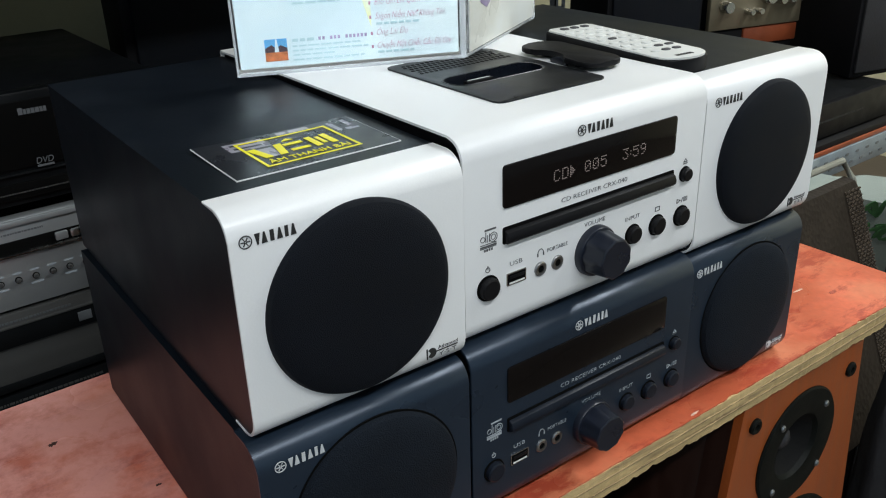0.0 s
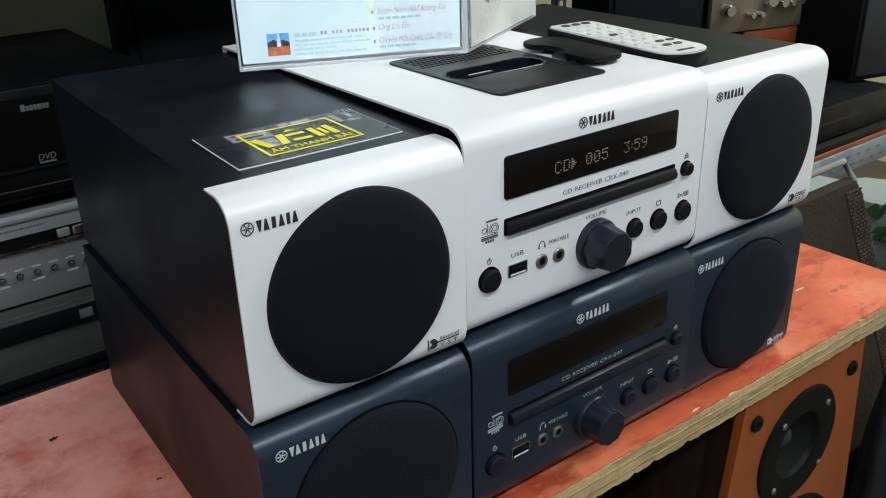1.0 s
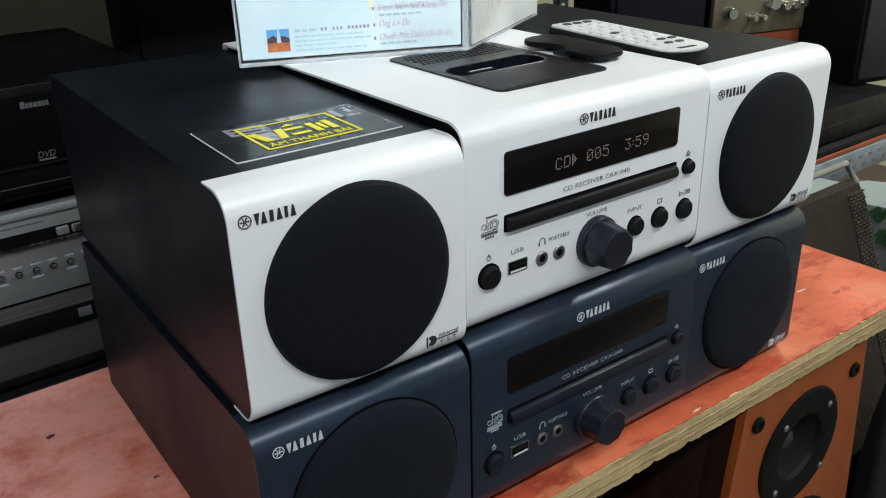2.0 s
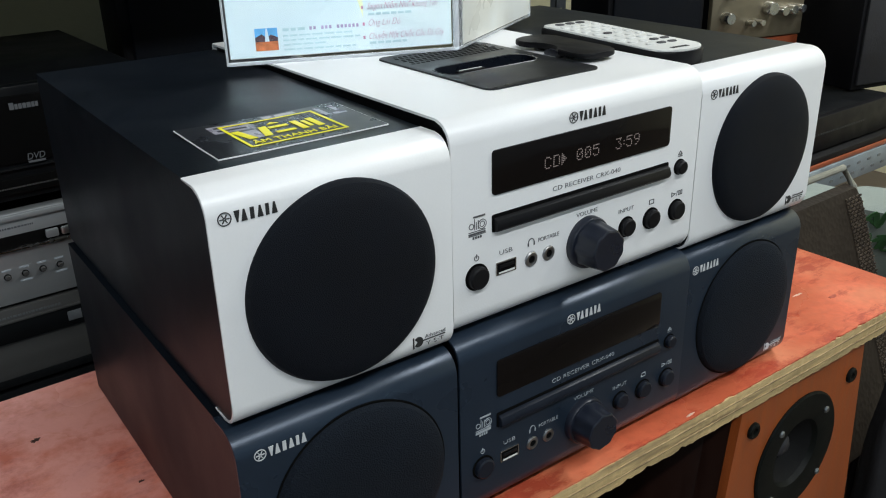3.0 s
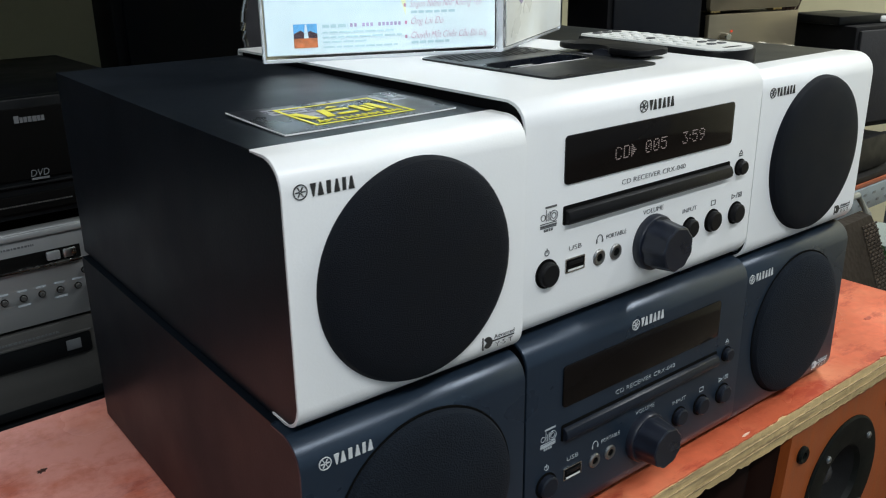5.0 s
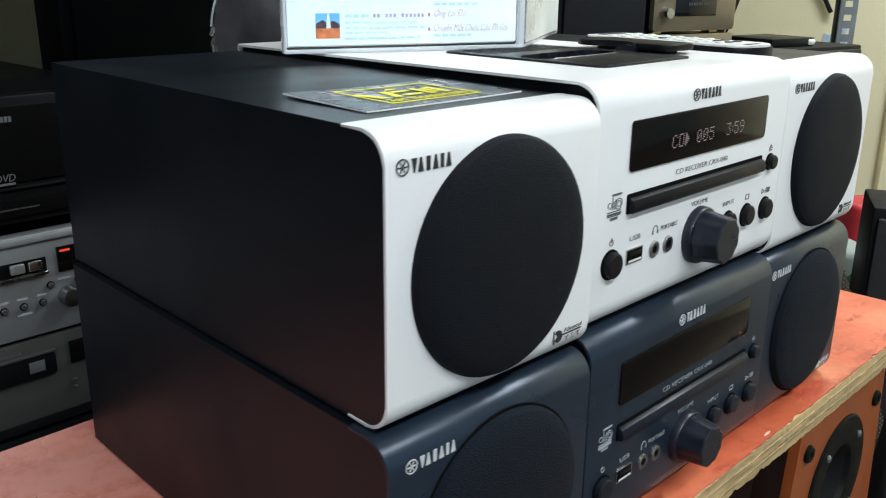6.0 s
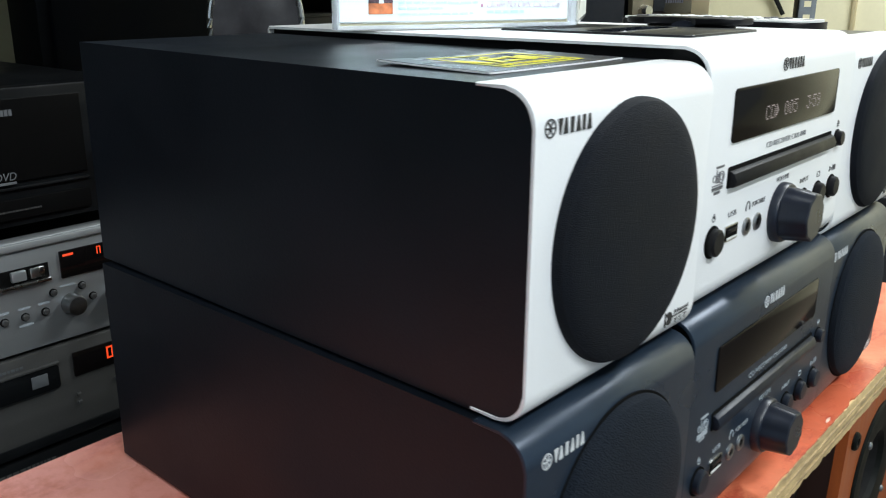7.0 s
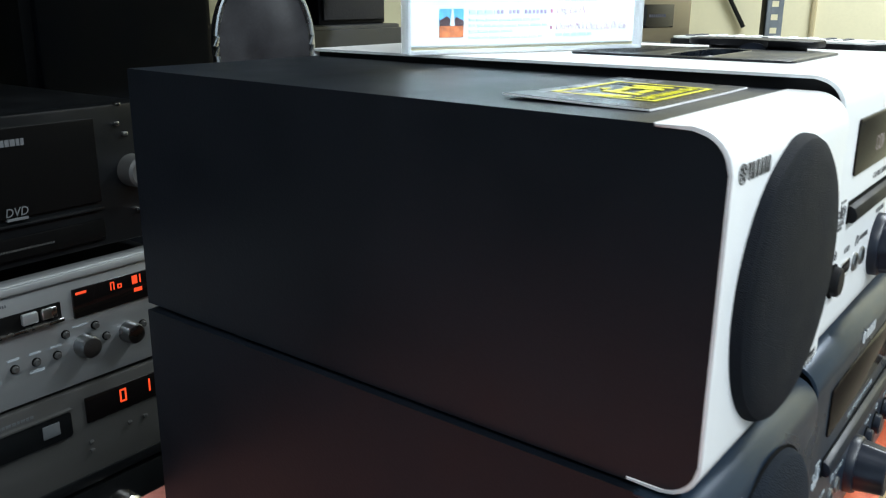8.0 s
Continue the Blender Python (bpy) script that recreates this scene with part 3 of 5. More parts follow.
    for jx in (0.0570, 0.0708):
        part("jack_socket", lathe([(0.0024, 0.0002), (0.0024, -0.0010), (0.0040, -0.0012), (0.0047, -0.0006), (0.0048, 0.0005)], jx, 0.0335, 0, 28), M_JACK, e, "metal-ringed headphone jack")
        part("jack_hole", lathe([(0, -0.0004), (0.0026, -0.0004), (0.0026, 0.0004)], jx, 0.0335, 0, 20), M_HOLE, e)
    # printed words and signs
    lettering("USB", 0.0040, pale, e, front(0.0330, 0.0428), width=0.0095)
    lettering("PORTABLE", 0.0038, pale, e, front(0.0625, 0.0428), width=0.0165)
    lettering("VOLUME", 0.0040, pale, e, front(0.0930, 0.0503), width=0.0180)
    lettering("INPUT", 0.0040, pale, e, front(0.1300, 0.0435), width=0.0135)
    bm = ring_flat(0.0165, 0.0455, 0.0013, 0.0017, -0.0003, 0, 20)
    box(0.0163, 0.0167, -0.0004, 0, 0.0455, 0.0480, bm=bm)
    part("power_sign", bm, pale, e)
    bm = tube([(0.0570 + 0.0022 * math.cos(a), -0.0002, 0.0440 + 0.0026 * math.sin(a)) for a in [math.pi * (k / 12) for k in range(13)]], 0.00028, 6)
    box(0.0543, 0.0551, -0.0004, 0, 0.0420, 0.0440, bm=bm)
    box(0.0589, 0.0597, -0.0004, 0, 0.0420, 0.0440, bm=bm)
    part("headphone_sign", bm, pale, e)
    def outline(points, width=0.00045):
        """A thin printed line round a closed outline on the front."""
        bm = None
        for (xa, za), (xb, zb) in zip(points, points[1:] + points[:1]):
            long, turn = math.hypot(xb - xa, zb - za), math.atan2(zb - za, xb - xa)
            own = box(-width / 2, long + width / 2, -0.0003, 0.0, -width / 2, width / 2)
            bmesh.ops.rotate(own, verts=own.verts, cent=(0, 0, 0), matrix=Matrix.Rotation(-turn, 3, "Y"))
            bmesh.ops.translate(own, verts=own.verts, vec=(xa, 0, za))
            bm = join(bm, own)
        return bm

    part("stop_sign", outline([(0.1585, 0.0430), (0.1625, 0.0430), (0.1625, 0.0458), (0.1585, 0.0458)]), pale, e)
    bm = outline([(0.1800, 0.0430), (0.1835, 0.0444), (0.1800, 0.0458)])
    for a in (0.1868, 0.1890):
        join(bm, outline([(a, 0.0430), (a + 0.0012, 0.0430), (a + 0.0012, 0.0458), (a, 0.0458)], 0.00035))
    join(bm, outline([(0.1846, 0.0428), (0.1856, 0.0460)], 0.0003))
    part("play_pause_sign", bm, pale, e)
    bm = outline([(0.1835, 0.0714), (0.1869, 0.0714), (0.1852, 0.0735)])
    join(bm, outline([(0.1834, 0.0702), (0.1870, 0.0702)], 0.0005))
    part("eject_sign", bm, pale, e)
    # the disc format mark as plain rings, strokes and bars
    cx, cz, t = 0.0115, 0.0580, 0.00036
    bm = box(cx + 0.0030, cx + 0.0112, -0.0003, 0, cz + 0.0118, cz + 0.0128)
    for mx, opening in ((0.0016, 0.0), (0.0092, 1.0)):
        for k in range(2 if opening else 1):
            own = ring_flat(cx + mx, cz + 0.0072, 0.0014 + k * 0.0012, 0.0014 + k * 0.0012 + t, -0.0003, 0, 20)
            join(bm, own)
    for k, top in enumerate((0.0112, 0.0092, 0.0100)):
        box(cx + 0.0036 + k * 0.0013, cx + 0.0036 + k * 0.0013 + t, -0.0003, 0, cz + 0.0048, cz + top, bm=bm)
    for z0, z1, x1 in ((0.0036, 0.0040, 0.0114), (0.0020, 0.0030, 0.0114), (0.0014, 0.0017, 0.0114)):
        box(cx - 0.0004, cx + x1, -0.0003, 0, cz + z0, cz + z1, bm=bm)
    for k in range(4):
        box(cx + 0.0024 + k * 0.0017, cx + 0.0035 + k * 0.0017, -0.0003, 0, cz - 0.0006, cz + 0.0008, bm=bm)
    part("disc_mark", bm, pale, e)
    for fx in (0.025, w - 0.025):
        for fy in (0.035, d - 0.035):
            part("foot", lathe([(0, 0), (0.008, 0), (0.008, feet + 0.003), (0, feet + 0.003)], 0, 0, 0, 20), M_RUBBER, e).matrix_local = pose(fx * U, fy * U, -feet * U, 90, 0, 0)
    if dock:
        px0, px1, py0, py1 = 0.0590, 0.1505, 0.0400, 0.1640
        plate = part("dock_plate", prism(round_rect((px0 + px1) / 2, (py0 + py1) / 2, px1 - px0, py1 - py0, 0.006), "z", h - 0.0002, h + 0.0012, 0.0004), M_DOCK, e, "black plastic dock plate")
        cx, cy, deep = (px0 + px1) / 2 - 0.002, 0.0975, 0.0075
        for ob in (chassis, shell, plate):
            carve(ob, prism(round_rect(cx, cy, 0.0770, 0.0250, 0.0100, 8), "z", h - deep, h + 0.01))
        well = bmesh.new()
        for size, z0 in ((0.0, h + 0.0011), (0.0004, h + 0.0016), (0.0014, h + 0.0013), (0.0018, h - deep + 0.0006)):
            ring = [well.verts.new((px, py, z0)) for px, py in round_rect(cx, cy, 0.0790 - 2 * size, 0.0270 - 2 * size, 0.0105, 8)]
            if size:
                for i in range(len(ring)):
                    j = (i + 1) % len(ring)
                    well.faces.new((below[i], below[j], ring[j], ring[i]))
            below = ring
        well.faces.new(below)
        part("dock_well", well, M_WELL, e, "glossy dark sunken dock well")
        part("dock_connector", box(cx - 0.0215, cx + 0.0010, cy + 0.0015, cy + 0.0058, h - deep, h - 0.0012, 0.0006), M_PLASTIC, e)
        part("connector_lip", box(cx - 0.0195, cx - 0.0010, cy + 0.0034, cy + 0.0040, h - 0.0014, h - 0.0008), M_KEY, e)
        part("connector_contacts", box(cx - 0.0060, cx + 0.0140, cy - 0.0040, cy - 0.0032, h - deep, h - 0.0030), M_CHROME, e, "bright metal contact strip")
        bm = bmesh.new()
        for j in range(6):
            for i in range(20):
                hx, hy = px0 + 0.008 + i * 0.0040 + (0.0020 if j % 2 else 0), 0.1300 + j * 0.0050
                if hx > px1 - 0.006:
                    continue
                bmesh.ops.create_circle(bm, cap_ends=True, radius=0.0017, segments=8, matrix=Matrix.Translation((hx, hy, h + 0.00135)))
        part("vent_holes", bm, M_HOLE, e, "rows of small round vent holes", smooth=False)
    return e


# ---- loose things on the stack ----
def dock_cover():
    e = thing("dock_cover", "loose black plastic dock cover lying on the white receiver", "cover", 0.3110, 0.0925, 0.8086, rz=-4)
    notched = []
    for px, py in round_rect(0, 0, 0.034, 0.080, 0.012, 8)[:18]:
        notched.append((px, py))
    for k in range(13):  # a scooped hollow in one long side
        q = k / 12
        notched.append((-0.017 + 0.0085 * math.sin(q * math.pi) ** 0.8, 0.022 - 0.036 * q))
    notched += round_rect(0, 0, 0.034, 0.080, 0.012, 8)[18:]
    part("cover_plate", prism(notched, "z", 0.0026, 0.0064, 0.0010), M_PLASTIC, e)
    part("cover_plug", prism(round_rect(0.003, 0, 0.016, 0.060, 0.007, 8), "z", 0.0, 0.0030, 0.0006), M_PLASTIC, e)
    part("finger_notch", lathe([(0, -0.001), (0.0085, -0.001), (0.0085, 0.001), (0, 0.001)], 0, 0, 0, 24), M_NAVY, e, "blue-black finger notch").matrix_local = pose(-0.0125 * U, -0.004 * U, 0.0012 * U, 0, 0, 90) @ Matrix.Diagonal((1, 1, 0.4, 1))


def remote_control():
    e = thing("remote_control", "slim off-white remote control with black sides lying on the speaker", "remote control", 0.3730, 0.0960, 0.8020, rz=-7)
    w, l = 0.045, 0.142
    outline = [(-w / 2, l / 2 - 0.004), (-w / 2 + 0.004, l / 2), (w / 2 - 0.004, l / 2), (w / 2, l / 2 - 0.004)]
    for k in range(17):
        a = math.pi * k / 16
        outline.append((w / 2 * math.cos(a), -l / 2 + 0.016 - 0.016 * math.sin(a)))
    part("case", prism(outline[::-1], "z", 0.0, 0.0098, 0.0012), M_PLASTIC, e, "black lower case")
    part("face", prism([(x * 0.96, y * 0.975) for x, y in outline[::-1]], "z", 0.0094, 0.0112, 0.0006), M_CREAMPLASTIC, e, "off-white face plate")
    for j in range(9):
        for i in range(4 if j not in (0, 8) else 3):
            n = 4 if j not in (0, 8) else 3
            kx, ky = (i - (n - 1) / 2) * 0.0100, l / 2 - 0.011 - j * 0.0128
            dark = j == 0 or (j == 7 and i in (2, 3)) or (j == 8 and i > 0) or (j == 4 and i == 1)
            part("key", prism(round_rect(kx, ky, 0.0068, 0.0048 if j % 3 else 0.0060, 0.0018, 3), "z", 0.0108, 0.0120, 0.0004), M_DARKKEY if dark else M_KEY, e)
    bm = None
    for k in range(6):
        bm = box(-0.008 + k * 0.0027, -0.008 + k * 0.0027 + 0.0019, -l / 2 + 0.009, -l / 2 + 0.0125, 0.0110, 0.0114, bm=bm)
    part("wordmark_blocks", bm, M_INK, e)


def business_card():
    """A black laminated card, lying a little bowed, with a yellow frame and blocks for its mark."""
    cx, cy, w, l = 0.0800, 0.0684, 0.0965, 0.0592
    e = thing("business_card", "black laminated card with yellow framed mark lying on the speaker", "card", cx, cy, 0.8022, rx=0.4, rz=-1.0)

    def sheet(x0, x1, y0, y1, z, t, name, material, label=""):
        bm = bmesh.new()
        nx, ny = 14, 6
        grid = []
        for s in (0, 1):
            g = []
            for i in range(nx + 1):
                col = []
                for j in range(ny + 1):
                    px, py = x0 + (x1 - x0) * i / nx, y0 + (y1 - y0) * j / ny
                    bow = 0.0004 * max(0.0, (px + py * 0.5) / (w / 2)) ** 2 + 0.0006 * max(0.0, -(px - py * 0.8) / (w / 2)) ** 2 + 0.0005
                    col.append(bm.verts.new((px, py, z + bow + s * t)))
                g.append(col)
            grid.append(g)
        for i in range(nx):
            for j in range(ny):
                bm.faces.new((grid[1][i][j], grid[1][i + 1][j], grid[1][i + 1][j + 1], grid[1][i][j + 1]))
                bm.faces.new((grid[0][i][j], grid[0][i][j + 1], grid[0][i + 1][j + 1], grid[0][i + 1][j]))
        for i in range(nx):
            bm.faces.new((grid[0][i][0], grid[0][i + 1][0], grid[1][i + 1][0], grid[1][i][0]))
            bm.faces.new((grid[0][i][ny], grid[1][i][ny], grid[1][i + 1][ny], grid[0][i + 1][ny]))
        for j in range(ny):
            bm.faces.new((grid[0][0][j], grid[1][0][j], grid[1][0][j + 1], grid[0][0][j + 1]))
            bm.faces.new((grid[0][nx][j], grid[0][nx][j + 1], grid[1][nx][j + 1], grid[1][nx][j]))
        return part(name, bm, material, e, label)

    sheet(-w / 2, w / 2, -l / 2, l / 2, -0.0001, 0.0006, "core", M_CARD_EDGE, "white card core showing at the edge")
    sheet(-w / 2 + 0.0005, w / 2 - 0.0005, -l / 2 + 0.0005, l / 2 - 0.0005, 0.0005, 0.0002, "face", M_CARD, "glossy black printed face")
    z = 0.00072
    # pale grey picture fragments under the mark
    for a in ((-0.033, -0.010, 0.010, 0.024), (-0.022, -0.012, -0.008, 0.007), (0.000, 0.020, 0.0225, 0.0272), (0.031, 0.034, 0.008, 0.024), (0.036, 0.044, 0.006, 0.010), (0.040, 0.043, 0.012, 0.024)):
        sheet(a[0], a[1], a[2], a[3], z - 0.0001, 0.0001, "grey_print", M_CARD_GREY)
    for a in ((-0.030, -0.014, 0.013, 0.015), (-0.030, -0.014, 0.019, 0.021), (0.020, 0.024, 0.009, 0.019)):
        sheet(a[0], a[1], a[2], a[3], z + 0.0001, 0.0001, "dark_print", M_CARD)
    fx0, fx1, fy0, fy1, b = -0.0275, 0.0285, -0.0220, 0.0210, 0.0017
    for a in ((fx0, fx1, fy0, fy0 + b), (fx0, fx1, fy1 - b, fy1), (fx0, fx0 + b, fy0, fy1), (fx1 - b, fx1, fy0, fy1)):
        sheet(*a, z + 0.0002, 0.0001, "yellow_frame", M_YELLOW)
    # the mark: three groups of slanted strokes, and the line of words under it
    def stroke(pts):
        part("yellow_stroke", prism(pts, "z", z + 0.0007, z + 0.0009), M_YELLOW, e, smooth=False)
    for x0, x1, lean in ((-0.0220, -0.0175, 0.0035), (-0.0135, -0.0090, -0.0035), (0.0085, 0.0122, 0.0), (0.0178, 0.0215, 0.0)):
        stroke([(x0, -0.0085), (x1, -0.0085), (x1 - lean, 0.0085), (x0 - lean, 0.0085)])
    for y0 in (-0.0070, 0.0030):
        stroke([(-0.0055, y0), (0.0055, y0), (0.0055, y0 + 0.0032), (-0.0055, y0 + 0.0032)])
    stroke([(0.0138, -0.0060), (0.0162, -0.0060), (0.0162, 0.0060), (0.0138, 0.0060)])
    stroke([(-0.0035, 0.0110), (0.0035, 0.0110), (0.0005, 0.0140), (-0.0005, 0.0140)])
    lettering("ÂM THANH BÃI", 0.0072, M_YELLOW, e, pose(-0.0235, -0.0178, z + 0.0008), "mark_words", 0.0475, thin=0.0)


def disc_case():
    """A clear disc case that stands open like a book: a wide leaf with the printed inlay, and a lid that turns back."""
    w, h = 0.1595, 0.1400
    e = thing("disc_case", "open clear jewel case with pale blue printed inlay standing upright", "disc case", 0.1140, 0.2090, 0.8100, rz=-22.9)
    see_through(part("inlay_leaf", box(0, w, 0.0, 0.0030, 0, h, 0.0006), M_ACRYLIC, e, "clear plastic leaf"))
    see_through(part("leaf_rail", box(0.0, w, -0.0010, 0.0055, -0.0002, 0.0022, 0.0006), M_EDGE_CLEAR, e))
    see_through(part("leaf_edge", box(-0.0006, 0.0010, -0.0010, 0.0075, 0, h, 0.0004), M_EDGE_CLEAR, e))
    see_through(part("spine", box(w - 0.0032, w + 0.0010, -0.0012, 0.0062, 0, h, 0.0010), M_EDGE_CLEAR, e, "clear hinge spine"))
    paper = part("inlay", box(0.0028, w - 0.0042, 0.0036, 0.0042, 0.0045, h - 0.004), M_PAPER, e, "pale blue printed paper inlay", smooth=False)
    back = part("tray", box(0.0030, w - 0.0046, 0.0046, 0.0075, 0.0040, h - 0.003, 0.0006), M_KEY, e)
    y = 0.0035

    def print_box(x0, x1, z0, z1, material, name, k=0):
        part(name, box(x0, x1, y - 0.00012 * (k + 1), y + 0.0002, z0, z1), material, e, smooth=False)

    own = prism([(0.070, 0.135), (0.092, 0.135), (0.094, 0.085), (0.0935, 0.026), (0.0880, 0.045)], "y", y - 0.0001, y + 0.0002)
    part("yellow_ray", own, M_PAPER_YELLOW, e, smooth=False)
    # picture: sky, mountains, desert, a small white tower
    px, pz, pw = 0.0200, 0.0085, 0.0150
    print_box(px, px + pw, pz + 0.006, pz + 0.0148, M_SKY, "picture_sky")
    print_box(px, px + pw, pz, pz + 0.006, M_DESERT, "picture_ground")
    part("picture_hills", prism([(px, pz + 0.006), (px + pw, pz + 0.006), (px + pw, pz + 0.0085), (px + pw * 0.7, pz + 0.0105), (px + pw * 0.5, pz + 0.0085), (px + pw * 0.3, pz + 0.0110), (px, pz + 0.0088)], "y", y - 0.0003, y + 0.0002), M_MOUNTAIN, e, smooth=False)
    part("picture_tower", prism([(px + pw * 0.42, pz + 0.006), (px + pw * 0.62, pz + 0.006), (px + pw * 0.55, pz + 0.0145), (px + pw * 0.49, pz + 0.0145)], "y", y - 0.0004, y + 0.0002), M_PAPER, e, smooth=False)
    # the company line and address as plain bars
    bars = [(0.0385, 0.0165, 0.0205, 0.0020), (0.0385, 0.0480, 0.0170, 0.0011), (0.0385, 0.0520, 0.0140, 0.0011), (0.0385, 0.0290, 0.0110, 0.0011), (0.0385, 0.0490, 0.0078, 0.0011)]
    rnd = random.Random(4)
    bm = None
    for x0, ln, z0, hh in bars:
        x = x0
        while x < x0 + ln:
            wd = rnd.uniform(0.003, 0.008)
            bm = box(x, min(x + wd, x0 + ln), y - 0.0002, y + 0.0002, z0, z0 + hh, bm=bm)
            x += wd + 0.0012
    for x0, z0, ln in ((0.036, 0.0500, 0.040), (0.041, 0.0450, 0.032), (0.034, 0.0550, 0.045)):
        x = x0
        while x < x0 + ln:
            wd = rnd.uniform(0.003, 0.008)
            bm = box(x, min(x + wd, x0 + ln), y - 0.0002, y + 0.0002, z0, z0 + 0.0014, bm=bm)
            x += wd + 0.0012
    part("address_bars", bm, M_CYAN_INK, e, smooth=False)
    bm = None
    for k in range(13):
        if k not in (2, 6):
            bm = box(0.0565 + k * 0.00265, 0.0565 + k * 0.00265 + 0.0016, y - 0.0002, y + 0.0002, 0.0205, 0.0227, bm=bm)
    part("company_bars", bm, M_VIOLET, e, smooth=False)
    words = ((0.0970, 0.0115, 0.0530, "Chuyện Một Chiếc Cầu Đã Gãy"), (0.0970, 0.0205, 0.0220, "Ông Lái Đò"),
             (0.0965, 0.0315, 0.0490, "Saigon Niềm Nhớ Không Tên"), (0.0965, 0.0410, 0.0320, "Bao Giờ Em Quên"))
    for x0, z0, wd, text in words:
        lettering(text, 0.0062, M_PINK_INK, e, pose(x0, y - 0.0002, z0, 90, 0, 0), "song_title", wd, 0.35, thin=0.022)
        part("song_number", box(x0 - 0.0042, x0 - 0.0028, y - 0.0002, y + 0.0002, z0 + 0.0003, z0 + 0.0024), M_PINK_INK, e, smooth=False)
    bm = None
    for x0, z0, ln in ((0.097, 0.0082, 0.026), (0.097, 0.0275, 0.030), (0.132, 0.0415, 0.020)):
        x = x0
        while x < x0 + ln:
            wd = rnd.uniform(0.003, 0.006)
            bm = box(x, min(x + wd, x0 + ln), y - 0.0002, y + 0.0002, z0, z0 + 0.0016, bm=bm)
            x += wd + 0.001
    part("credit_bars", bm, M_CYAN_INK, e, smooth=False)
    # the lid, turned back about the hinge
    lid = new("lid")
    lid.parent = e
    lid.matrix_local = pose((w + 0.0016) * U, 0.0005 * U, 0, 0, 0, 52)
    tagged(lid, "clear lid with a pale picture sleeve")
    see_through(part("lid_leaf", box(0, 0.1560, 0.0, 0.0018, 0.0, h, 0.0005), M_ACRYLIC, lid))
    see_through(part("lid_rim", box(0, 0.1560, -0.0005, 0.0085, -0.0001, 0.0022, 0.0006), M_EDGE_CLEAR, lid))
    see_through(part("lid_rim", box(0.1545, 0.1565, -0.0005, 0.0085, 0, h, 0.0005), M_EDGE_CLEAR, lid))
    part("sleeve", box(0.0040, 0.1520, -0.0010, -0.0002, 0.003, h - 0.003), M_SLEEVE, lid, "pale picture sleeve", smooth=False)
    for outline, ink in (([(0.018, 0.046), (0.026, 0.034), (0.038, 0.029), (0.048, 0.034), (0.052, 0.060), (0.040, 0.090), (0.022, 0.080)], M_VIOLET),
                         ([(0.031, 0.048), (0.044, 0.040), (0.050, 0.056), (0.044, 0.080), (0.034, 0.070)], M_SKY)):
        part("sleeve_print", prism(outline, "y", -0.0013 - 0.0001 * (ink is M_SKY), -0.0008), ink, lid, smooth=False)


